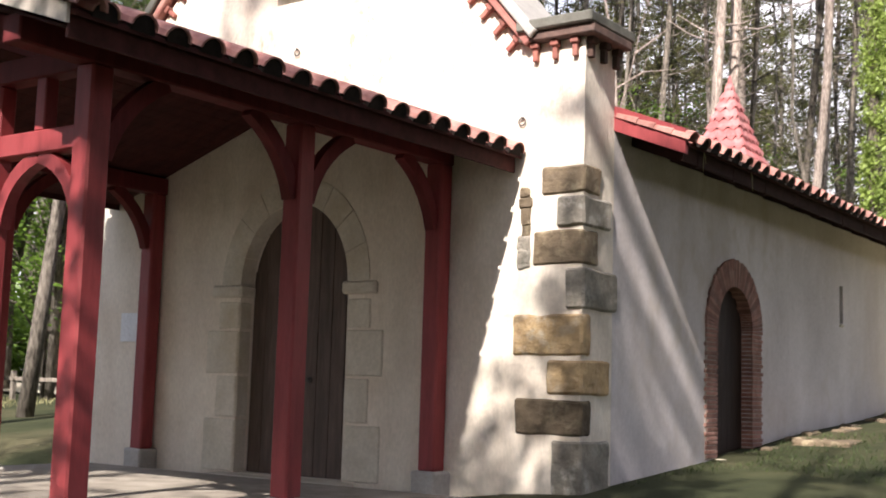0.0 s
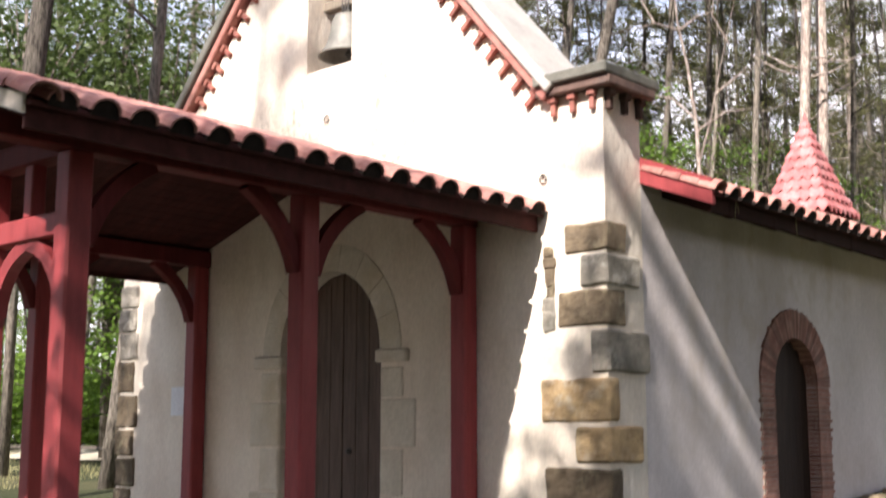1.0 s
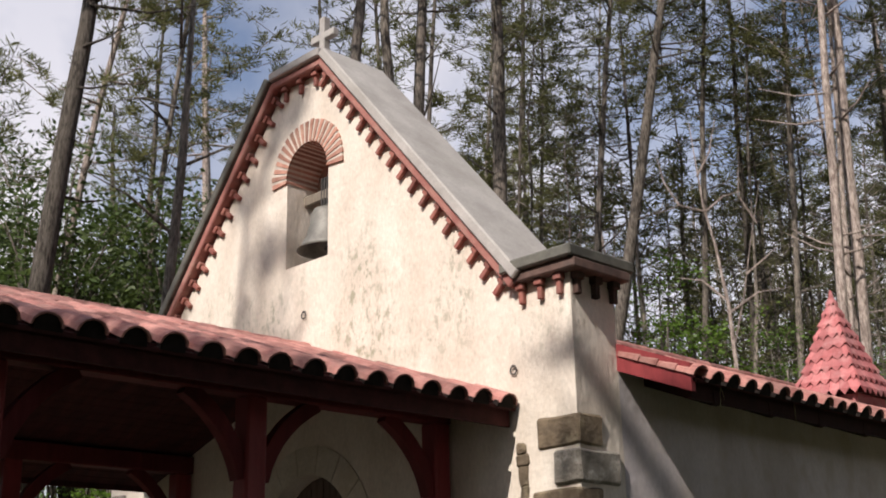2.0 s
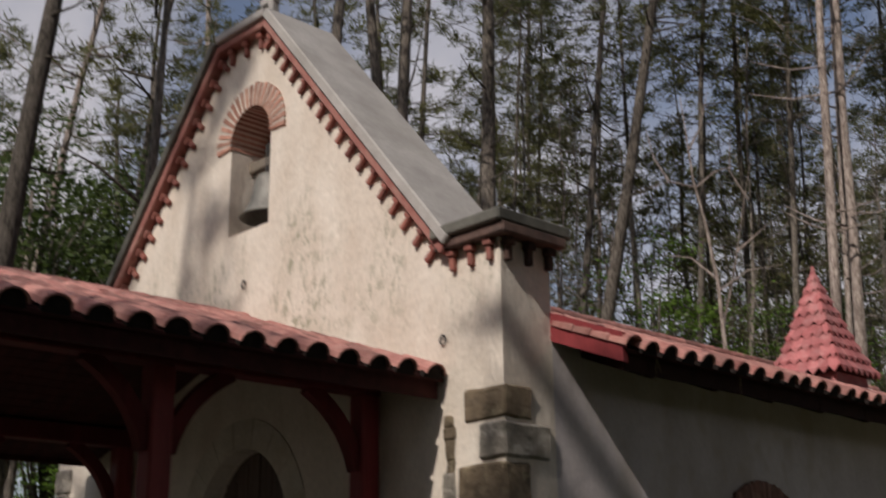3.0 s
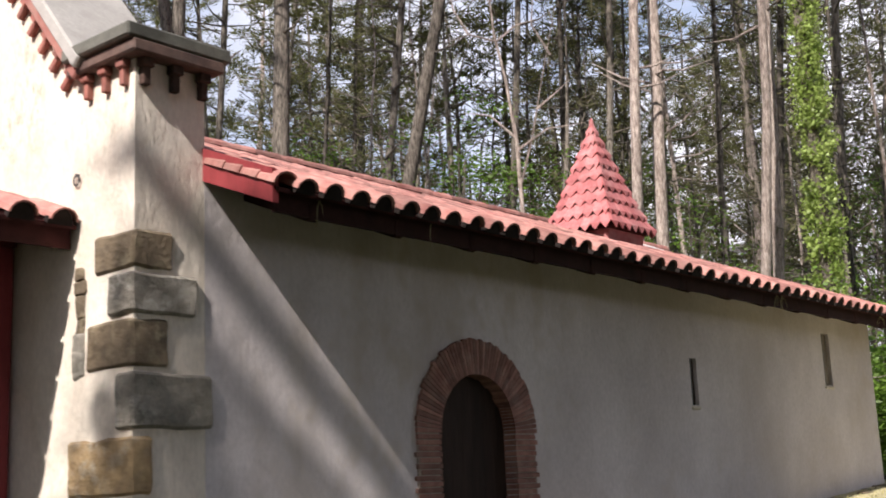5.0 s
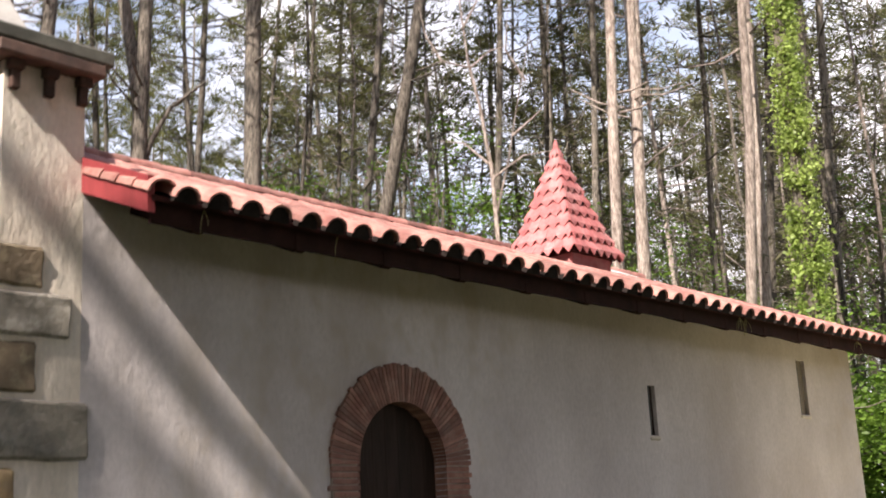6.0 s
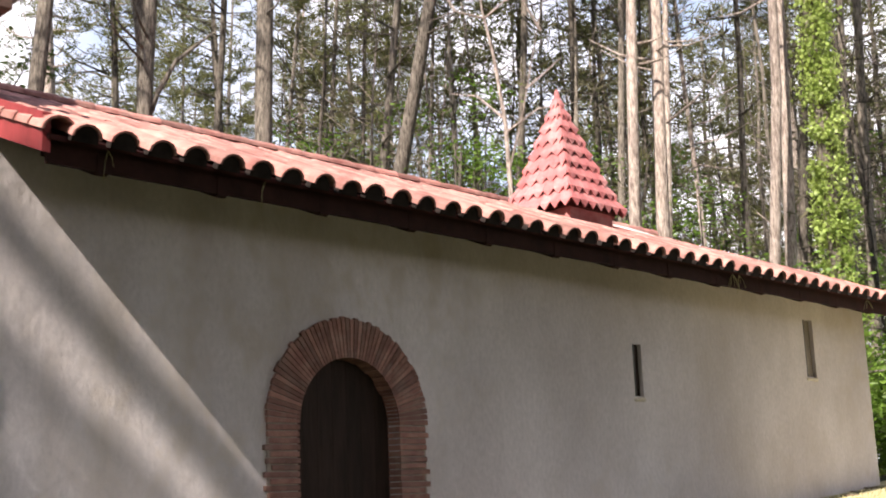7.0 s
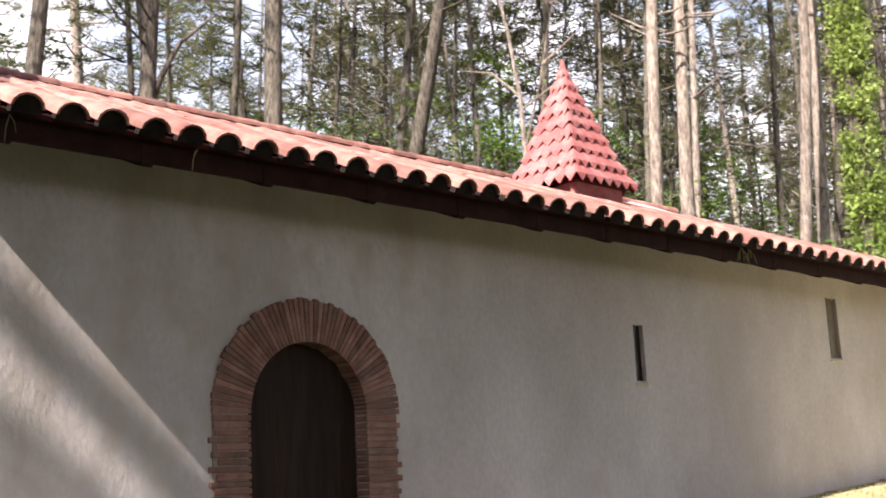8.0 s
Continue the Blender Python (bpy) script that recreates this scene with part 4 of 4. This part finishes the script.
PINE_LABEL = "tall maritime pine with bare lower trunk and thin needle crown"
pines = [tree_thing("pine_tree", PINE_LABEL, pine_parts(10 + i, h, r, cf, br, 7, 22, 0.02, reach), BARK, NEEDLE, at, "pines of the surrounding forest", 40 * i)
         for i, (h, r, cf, br, reach, at) in enumerate((
             (27, 0.30, 0.40, 50, 3.0, (-45, 21)), (24, 0.20, 0.30, 46, 2.4, (-38, 45)), (29, 0.33, 0.48, 48, 3.4, (-48, 30)),
             (21, 0.17, 0.22, 46, 2.4, (-20, 44)), (26, 0.25, 0.36, 50, 2.8, (-30, 50))))]
pale = [tree_thing("pine_tree", "tall pine with sunlight put into its pale pinkish bark", pine_parts(30 + i, h, r, cf, 34, 7, 22, 0.012, 2.6), PALE_LIT_BARK, NEEDLE, at, "pale pines behind the chapel")
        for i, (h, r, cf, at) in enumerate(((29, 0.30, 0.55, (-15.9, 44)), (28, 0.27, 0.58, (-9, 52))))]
leafy = [tree_thing("leafy_tree", "young broadleaf tree with bright green spring leaves", leafy_parts(50 + i, h, r, sp, 60, 40, 0.075), BARK, LEAF, at, "leafy understorey trees", 0)
         for i, (h, r, sp, at) in enumerate(((8.5, 0.10, 2.3, (-18, 25)), (11, 0.11, 2.2, (-16, 33)), (5.0, 0.07, 2.2, (-19, 6))))]

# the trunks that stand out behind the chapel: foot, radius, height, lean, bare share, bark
SHADED, SUNLIT = "tall straight pine with grey-brown furrowed bark", "tall pine with sunlight put into its pale pinkish bark"
standing = ((-12.06, 8.92, 0.18, 25, (0.029, 0.044), 0.58, BARK), (-11.93, 12.12, 0.22, 26, (0.007, 0.008), 0.60, BARK), (-11.72, 14.04, 0.18, 25, (0.140, 0.133), 0.58, BARK),
            (-12.89, 15.11, 0.12, 23, (0.089, 0.086), 0.55, BARK), (-11.94, 6.29, 0.17, 24, (0.042, 0.075), 0.60, BARK), (-19.21, 13.68, 0.10, 25, (-0.033, -0.052), 0.42, BARK),
            (-17.94, 14.77, 0.11, 27, (0.031, 0.041), 0.45, BARK), (-18.42, 17.17, 0.08, 25, (0.047, 0.055), 0.40, BARK), (-17.44, 18.45, 0.08, 24, (0.028, 0.031), 0.42, BARK),
            (-17.63, 19.86, 0.08, 25, (0.032, 0.032), 0.42, BARK), (-17.01, 21.47, 0.08, 24, (0.044, 0.041), 0.42, BARK), (-12.80, 19.00, 0.10, 25, (0.002, 0.002), 0.48, BARK),
            (-11.94, 19.40, 0.11, 26, (0.061, 0.049), 0.52, BARK), (-11.15, 21.33, 0.10, 26, (0.029, 0.021), 0.52, BARK), (-9.75, 21.13, 0.11, 26, (0.046, 0.030), 0.52, BARK),
            (-5.77, 16.17, 0.13, 23, (0.044, 0.028), 0.64, PALE_LIT_BARK), (-5.70, 17.08, 0.15, 25, (0.020, 0.012), 0.62, PALE_LIT_BARK), (-7.71, 20.10, 0.09, 24, (0.048, 0.030), 0.58, PALE_LIT_BARK),
            (-9.20, 25.06, 0.08, 24, (-0.027, -0.015), 0.48, PALE_LIT_BARK), (-8.40, 24.94, 0.10, 25, (0.036, 0.019), 0.48, BARK), (-4.37, 18.57, 0.12, 24, (0.066, 0.032), 0.64, PALE_LIT_BARK),
            (-4.38, 19.65, 0.13, 25, (0.040, 0.019), 0.66, PALE_LIT_BARK), (-6.78, 24.15, 0.12, 25, (0.092, 0.044), 0.52, BARK), (-4.98, 23.92, 0.12, 25, (0.035, 0.015), 0.52, BARK),
            (-3.78, 22.26, 0.12, 24, (0.035, 0.015), 0.52, BARK), (-11.85, -0.03, 0.21, 22, (0.020, 0.089), 0.58, BARK), (-18.21, 2.81, 0.11, 24, (0.042, 0.135), 0.48, PALE_LIT_BARK),
            (-17.33, 4.93, 0.09, 24, (0.032, 0.083), 0.45, BARK))
for i, (x, y, r, h, tilt, cf, bark) in enumerate(standing):
    made = pine_parts(200 + i, h, r, cf, 40, 7, 24, 0, 2.4, 1.0, tilt)
    if i == 0:
        # one long crooked dead limb, and a second stem that parts
        tube([(0.22, 0.34, 7.5), (0.37, 0.55, 8.3), (0.56, 0.83, 8.95), (0.77, 1.16, 9.3), (0.97, 1.46, 9.6)], [0.07, 0.06, 0.045, 0.035, 0.012], 6, made[0])
        tube([(0.25, 0.38, 8.4), (0.18, 0.27, 9.7), (0.0, 0.0, 11.9), (-0.10, -0.15, 14.1), (-0.2, -0.2, 22)], [0.13, 0.13, 0.12, 0.11, 0.03], 9, made[0])
    stub_rng = random.Random(300 + i)
    for k in range(9):
        # dead limbs below the crown
        z = h * stub_rng.uniform(0.34, cf + 0.12)
        a, l = stub_rng.uniform(0, math.tau), stub_rng.uniform(0.6, 2.2)
        s, e = Vector((tilt[0] * z, tilt[1] * z, z)), Vector((math.cos(a) * l, math.sin(a) * l, l * stub_rng.uniform(0.0, 0.6)))
        tube([s, s + e * 0.5 - Vector((0, 0, 0.08 * l)), s + e], [0.032, 0.022, 0.008], 5, made[0])
    tree_thing("pine_tree", SUNLIT if bark is PALE_LIT_BARK else SHADED, made, bark, NEEDLE, (x, y), "standing pines behind the chapel")
# a bare tree with pale crooked branches between the chapel and the pines
BASE = Vector((-9.3, 18.1, ground_z(-9.3, 18.1) - 0.1))
dead = thing("bare_tree", "slender bare tree with pale crooked branches", "tree")
dead.matrix_basis = pose(-6.84, 14.86, ground_z(-6.84, 14.86) - 0.1) @ Matrix.Scale(0.85, 4)
part("trunk", tube([Vector(p) - BASE for p in ((-9.3, 18.1, 0.6), (-9.75, 17.75, 6.0), (-9.82, 17.7, 9.2), (-9.96, 17.57, 10.8), (-10.14, 17.43, 12.0), (-10.27, 17.3, 14.4))], [0.085, 0.065, 0.052, 0.04, 0.03, 0.008], 7), PALE_LIT_BARK, dead, smooth=True)
for line in (((-10.1, 17.45, 11.8), (-10.6, 17.0, 12.0), (-11.1, 16.6, 11.8)), ((-10.1, 17.45, 11.8), (-9.7, 17.75, 12.2), (-9.3, 18.0, 12.3)), ((-9.82, 17.69, 9.3), (-10.3, 17.3, 9.9), (-10.8, 16.87, 10.0)),
             ((-9.8, 17.7, 8.0), (-9.5, 17.95, 9.4), (-9.3, 18.1, 10.6), (-8.95, 18.4, 12.6)), ((-9.4, 18.0, 10.0), (-9.0, 18.3, 10.4), (-8.7, 18.5, 10.7)), ((-10.2, 17.35, 12.8), (-9.9, 17.6, 13.5), (-9.8, 17.9, 14.6)), ((-9.1, 18.3, 11.4), (-9.4, 18.0, 12.2), (-9.3, 18.1, 13.6)), ((-9.8, 17.7, 9.0), (-9.2, 18.15, 9.5), (-8.5, 18.7, 9.6)), ((-10.6, 17.0, 12.0), (-10.9, 16.8, 12.7), (-11.0, 16.7, 13.5))):
    part("branch", tube([Vector(p) - BASE for p in line], [0.035, 0.024, 0.016, 0.008][:len(line) - 1] + [0.006], 5), PALE_LIT_BARK, dead)

# forest in depth
rng = random.Random(5)
deep = [tree_thing("pine_tree", PINE_LABEL, pine_parts(40 + i, h, r * 0.6, cf, 52, 7, 16, 0.02, 2.8, 1.3), BARK, NEEDLE, at, "pines of the surrounding forest", 70 * i)
        for i, (h, r, cf, at) in enumerate(((26, 0.27, 0.34, (-36, 24)), (23, 0.20, 0.20, (-24, 42)), (28, 0.30, 0.42, (-42, 33))))]
for i in range(52):
    a = rng.uniform(82, 182)
    d = 34 + 52 * (i / 52) ** 0.8 + rng.uniform(-3, 3)
    x, y = 4 + d * math.cos(radians(a)), d * math.sin(radians(a))
    again(rng.choice(deep if rng.random() < 0.9 else pale), x, y, rng.uniform(0, 360), rng.uniform(0.82, 1.15), rng.uniform(0, 3))
for a, d, k in ((108.5, 50, 1), (112, 47, 2), (115.5, 54, 0)):
    again(deep[k], 7 + d * math.cos(radians(a)), -3.5 + d * math.sin(radians(a)), 71 * a, 0.9, 1.5)
young = [tree_thing("pine_tree", "young pine with dense olive-green crown", pine_parts(80 + i, h, 0.15, 0.22, 56, 7, 10, 0.02, 2.9, 1.7), BARK, NEEDLE, at, "young pines under the tall ones")
         for i, (h, at) in enumerate(((19, (-31, 34)), (22, (-21, 40))))]
for i in range(24):
    a = radians(rng.uniform(84, 172))
    d = 36 + 28 * i / 24 + rng.uniform(-2, 2)
    again(young[i % 2], 4 + d * math.cos(a), d * math.sin(a), rng.uniform(0, 360), rng.uniform(0.8, 1.15), rng.uniform(0, 2))
for x, y, k in ((-14.6, 23.4, 0.82), (-11.6, 23.0, 0.75), (-13.4, 27.0, 0.9), (-16.8, 25.2, 0.85), (-21.5, 22.0, 0.8)):
    again(young[int(-x) % 2], x, y, 61 * x, k, 1.0)
far = [tree_thing("pine_tree", "distant pine in the depth of the forest", pine_parts(60 + i, h, 0.26, 0.10, 66, 5, 6, 0.01, 3.4, 2.2), BARK, FAR_NEEDLE, at, "distant pines")
       for i, (h, at) in enumerate(((25, (-60, 50)), (22, (-45, 66))))]
for i in range(56):
    a = radians(rng.uniform(80, 186))
    d = rng.uniform(62, 108)
    again(far[i % 2], 4 + d * math.cos(a), d * math.sin(a), rng.uniform(0, 360), rng.uniform(0.85, 1.25), 0)
for i in range(52):
    a = radians(rng.uniform(84, 178))
    d = 30 + 36 * (i / 52) + rng.uniform(-2, 3)
    again(rng.choice(leafy), 4 + d * math.cos(a), d * math.sin(a), rng.uniform(0, 360), rng.uniform(0.6, 1.15))
# unseen oaks added round the viewer to hold back light from the sky
oaks = [tree_thing("oak_tree", "unseen dense oak added to block sky light", leafy_parts(90 + i, 21 + 2 * i, 0.3, 4.6, 150, 20, 0.34), BARK, OAK, at, "oaks round the clearing")
        for i, at in enumerate(((17, -6), (19, 4)))]
oak_rng = random.Random(12)
for i in range(36):
    a = 216 + 222 * (i + oak_rng.random()) / 36
    d = oak_rng.uniform(36, 48) if 212 < a < 328 else oak_rng.uniform(14, 20)
    again(oaks[i % 2], 4 + d * math.cos(radians(a)), -3 + d * math.sin(radians(a)), oak_rng.uniform(0, 360), oak_rng.uniform(1.0, 1.25), 0)

# tall leafy trees close behind the chapel and beside the porch
for x, y, k, s in ((-10.5, 16.3, 1, 0.88), (-12.1, 18.9, 1, 0.91), (-8.6, 18.9, 1, 0.75), (-13.8, 13.7, 0, 0.97), (-6.7, 20.5, 0, 0.78), (-17, 18.3, 1, 0.97), (-4.7, 27.4, 1, 0.85), (-0.4, 19.6, 0, 0.65), (-1.7, 16.3, 2, 0.78),
                   (-17, 6.5, 2, 1.1), (-20, 9, 0, 0.9), (-23, 5, 1, 0.9), (-26, 10, 0, 1.1), (-30, 8, 1, 1.0), (-22, 13, 0, 1.0), (-34, 14, 1, 1.2), (-28, 3, 0, 1.0), (0.6, 18.4, 2, 0.6)):
    again(leafy[k], x, y, 41 * x, s)

# thin suppressed pines, all dead twigs, between the tall ones
wispy = [tree_thing("pine_tree", "thin suppressed pine with many dead brown twigs", pine_parts(140 + i, h, r, 0.10, 70, 1, 7, 0.03, 1.7, 1.3), bark, FAR_NEEDLE, at, "thin pines between the tall ones")
         for i, (h, r, bark, at) in enumerate(((17, 0.06, BARK, (-9.4, 23.2)), (15, 0.05, PALE_LIT_BARK, (-14.5, 17.2)), (19, 0.07, BARK, (-14.2, 23.5))))]
thin_rng = random.Random(44)
for i in range(38):
    a = radians(thin_rng.uniform(104, 140))
    d = thin_rng.uniform(27, 46)
    again(wispy[i % 3], 7 + d * math.cos(a), -3.5 + d * math.sin(a), thin_rng.uniform(0, 360), thin_rng.uniform(0.75, 1.2), thin_rng.uniform(0, 4))

# dense dark-green growth beyond the porch
bushy = tree_thing("leafy_tree", "dense broadleaf tree with dark green foliage", leafy_parts(57, 9.0, 0.09, 1.9, 130, 46, 0.07, 0.74, 0.26), BARK, GREEN, (-19.0, 5.2), "leafy understorey trees")
for x, y, s in ((-18.2, 4.0, 1.42), (-16.4, 6.2, 1.25), (-20.0, 7.6, 1.4), (-22, 4.2, 1.5), (-20.5, 10.0, 1.35)):
    again(bushy, x, y, 83 * x, s)

shrub_rng = random.Random(21)
shrub = tree_thing("shrub", "low green shrub on the forest floor", leafy_parts(58, 2.6, 0.04, 1.7, 90, 46, 0.085, 0.46, 0.42), BARK, LEAF, (-27.0, 12.0), "shrubs under the trees")
for i in range(52):
    # low growth that closes the view under the crowns
    a = radians(140 + 50 * (i + shrub_rng.random()) / 52)
    d = shrub_rng.uniform(36, 54)
    again(shrub, 6 + d * math.cos(a), -8 + d * math.sin(a), shrub_rng.uniform(0, 360), shrub_rng.uniform(0.8, 1.5))

for x, y, k in ((-1.2, 17.8, 0.95), (0.4, 20.6, 1.2), (-0.2, 22.5, 1.5), (-2.4, 20.5, 1.3)):
    again(shrub, x, y, 67 * x, k)

# unseen pines and leafy trees, added near the viewer to dapple walls and shade grass
again(pines[3], -2.45, -17.0, 20, 1.13)
again(pines[3], -4.6, -16.5, 70, 0.90)
again(leafy[1], 1.7, -11.5, 150, 1.12)
for x, y, k, s in ((6.0, -14.2, 1, 0.72), (8.2, -14.5, 3, 0.85), (10.0, -13.2, 1, 0.74), (11.6, -14.8, 3, 0.9), (13.5, -10.5, 1, 0.85)):
    again(pines[k], x, y, 53 * x, s)
again(leafy[1], 2.0, -13.8, 80, 1.33)
again(leafy[1], -5.0, -11.0, 25, 1.2)
for x, y, s in ((-6.2, -14.0, 0.9), (-2.2, -15.2, 0.95), (0.6, -16.2, 0.9), (3.4, -15.0, 0.95), (6.4, -13.4, 1.0)):
    again(leafy[0], x, y, 31 * x, s)
slender = tree_thing("leafy_tree", "unseen slender young broadleaf tree added to shade the wall corner", leafy_parts(77, 15.95, 0.09, 1.2, 300, 34, 0.095), BARK, OAK, (3.05, -13.0), "leafy understorey trees")
again(slender, 1.8, -13.0, 40, 0.85)
tree_thing("leafy_tree", "unseen slender young broadleaf tree with sparse crown, added to dapple the facade", leafy_parts(78, 15.2, 0.08, 1.0, 120, 30, 0.095), BARK, OAK, (1.35, -13.1), "leafy understorey trees")
# bough hung out of view to dim a band of the side wall
bough_rng = np.random.default_rng(3)
nb = 300
bc = bough_rng.normal(size=(nb, 3)) * np.array((0.40, 0.06, 0.075)) + np.array((-1.45, 0.3, 16.6))
bu = unit(bough_rng, nb) * 0.14
bv = np.cross(bu, unit(bough_rng, nb)) * 0.2
lone = tube([(0, 0, 0), (0.05, 0, 8), (0, 0.1, 15), (0.1, 0, 18.5)], [0.16, 0.13, 0.08, 0.02], 8)
tube([(0, 0.1, 15.4), (-0.7, 0.2, 16.2), (-1.9, 0.3, 16.6)], [0.05, 0.03, 0.01], 5, lone)
tree_thing("pine_tree", "unseen thin pine with one long bough added to shade the wall", (lone, (bc, bu, bv)), BARK, NEEDLE, (4.7, -13.3), "pines of the surrounding forest")

# ivy-clad pine
ivy_rng = np.random.default_rng(8)
lumps, per = 420, 60
lz = ivy_rng.random(lumps) ** 0.9 * 15.5
la = ivy_rng.random(lumps) * math.tau
lr = (0.36 - 0.013 * lz) * ivy_rng.uniform(0.35, 1.15, lumps)
lump = np.stack([lr * np.cos(la), lr * np.sin(la), lz], axis=1)
size = ivy_rng.uniform(0.05, 0.13, (lumps, 1, 1))
centres = (lump[:, None, :] + ivy_rng.normal(size=(lumps, per, 3)) * size * np.array((1, 1, 1.3))).reshape(-1, 3)
lu = unit(ivy_rng, lumps * per) * ivy_rng.uniform(0.028, 0.055, (lumps * per, 1))
lv = np.cross(lu, unit(ivy_rng, lumps * per)) * 0.8
trunk_ivy = tube([(0, 0, 0), (-0.08, 0, 9), (-0.2, 0.1, 16), (-0.25, 0, 25)], [0.17, 0.14, 0.11, 0.04], 9)
tree_thing("pine_tree", "tall pine trunk wrapped in bright green ivy", (trunk_ivy, (centres, lu, lv)), BARK, IVY, (-2.24, 17.74), "", crown="ivy")

# slender trunks by the porch's far side
bare = thing("pine_tree", "slender leaning pine trunk with flaking bark", "tree", "pines of the surrounding forest", at=(-13.0, 3.2, ground_z(-13, 3.2) - 0.1))
part("trunk", tube([(0, 0, 0), (0.18, 0.1, 2.2), (0.5, 0.2, 5), (0.7, 0.4, 10), (0.9, 0.4, 15)], [0.16, 0.13, 0.115, 0.09, 0.03], 9), BARK, bare, smooth=True)
for i in range(7):
    z = 6 + i * 1.3
    a = i * 2.4
    part("limb", tube([(0.6, 0.3, z), (0.6 + math.cos(a), 0.3 + math.sin(a), z + 0.5), (0.6 + 1.9 * math.cos(a), 0.3 + 1.9 * math.sin(a), z + 0.7)], [0.04, 0.025, 0.008], 5), BARK, bare)
for i in range(9):
    again(leafy[2], -19 - 3.0 * (i % 4) - i * 0.4, 12.5 + 1.2 * i - 2.2 * (i % 3), 47 * i, 0.55 + 0.05 * (i % 4))


# ---- grass, stones and straw ----
def grass_patch(name, label, count, x0, x1, y0, y1, height, material, seed, half=0.006):
    g = np.random.default_rng(seed)
    px, py = g.uniform(x0, x1, count), g.uniform(y0, y1, count)
    keep = [k for k in range(count) if noise.noise(Vector((px[k] * 0.5, py[k] * 0.5, seed))) > -0.12]
    px, py = px[keep], py[keep]
    k = len(px)
    pz = np.array([ground_z(float(x), float(y)) for x, y in zip(px, py)])
    h = g.uniform(0.4, 1.0, (k, 1)) * height
    lean = g.normal(size=(k, 3)) * np.array((0.35, 0.35, 0.0)) + np.array((0, 0, 1.0))
    u = lean * h / 2
    a = g.uniform(0, math.tau, k)
    v = np.stack([np.cos(a), np.sin(a), np.zeros(k)], axis=1) * half
    ob = part(name, quads_mesh(name, np.stack([px, py, pz], axis=1) + u, u, v, material), None)
    return tagged(ob, label, "grass", kind="stuff")


grass_patch("grass", "short green grass beside the chapel wall", 14000, 0.12, 5.5, 0.5, 13, 0.07, GRASS, 1)
grass_patch("grass", "sunlit dry yellow grass at the chapel's far end", 24000, 0.15, 8.0, 9.5, 20, 0.07, DRY_GRASS, 2, 0.010)
grass_patch("grass", "sunlit lawn beyond the porch", 9000, -26, -15, -1, 9, 0.12, DRY_GRASS, 3)

stone_rng = random.Random(9)
for i in range(16):
    y = 4.4 + 8.6 * (i / 15) + stone_rng.uniform(-0.25, 0.25)
    x = 0.10 + stone_rng.uniform(0, 0.35)
    w, l, h = stone_rng.uniform(0.06, 0.16), stone_rng.uniform(0.10, 0.28), stone_rng.uniform(0.03, 0.08)
    z = ground_z(x, y)
    st = part("stone", rough_block(x - w, x + w, y - l, y + l, z - 0.06, z + h * 0.6, 0.02, 100 + i, 2), STONE_BROWN)
    tagged(st, "small grey stone lying along the wall foot", "stone", "stones at the wall foot")
flat = part("flat_stone", rough_block(0.35, 1.05, 4.75, 5.75, ground_z(0.7, 5.2) - 0.08, ground_z(0.7, 5.2) + 0.03, 0.035, 140), STONE_BROWN)
tagged(flat, "flat grey stone slab in the grass by the side door", "stone", "stones at the wall foot")

for i, (y, n) in enumerate(((8.62, 6), (8.75, 4), (1.05, 2), (2.3, 2), (11.9, 4), (13.0, 3))):
    straw = thing("dry_straw", "thin dry straw hanging from the eaves", "straw", "straw at the eaves", at=(EAVE_X + 0.02, y, 3.08))
    for k in range(n):
        dx, dy, dz = stone_rng.uniform(-0.03, 0.05), stone_rng.uniform(-0.12, 0.12), -stone_rng.uniform(0.08, 0.22)
        part("stalk", tube([(0, 0, 0), (dx * 0.6, dy * 0.7, dz * 0.4), (dx, dy, dz)], [0.004, 0.003, 0.002], 4), DRY_GRASS, straw)

# low rail fence beyond the road
fence = thing("rail_fence", "low weathered wooden rail fence beside the sandy road", "fence")
for i in range(9):
    x = -28 + i * 1.8
    y = 7.4 - (x + 60) * 0.05 + 0.6
    z = ground_z(x, y)
    part("fence_post", box(x - 0.05, x + 0.05, y - 0.05, y + 0.05, z - 0.1, z + 0.62, 0.01), BARK, fence)
    if i:
        part("rail", beam((x - 1.8, y + 0.09, ground_z(x - 1.8, y + 0.09) + 0.45), (x, y, z + 0.45), 0.07, 0.09), BARK, fence)
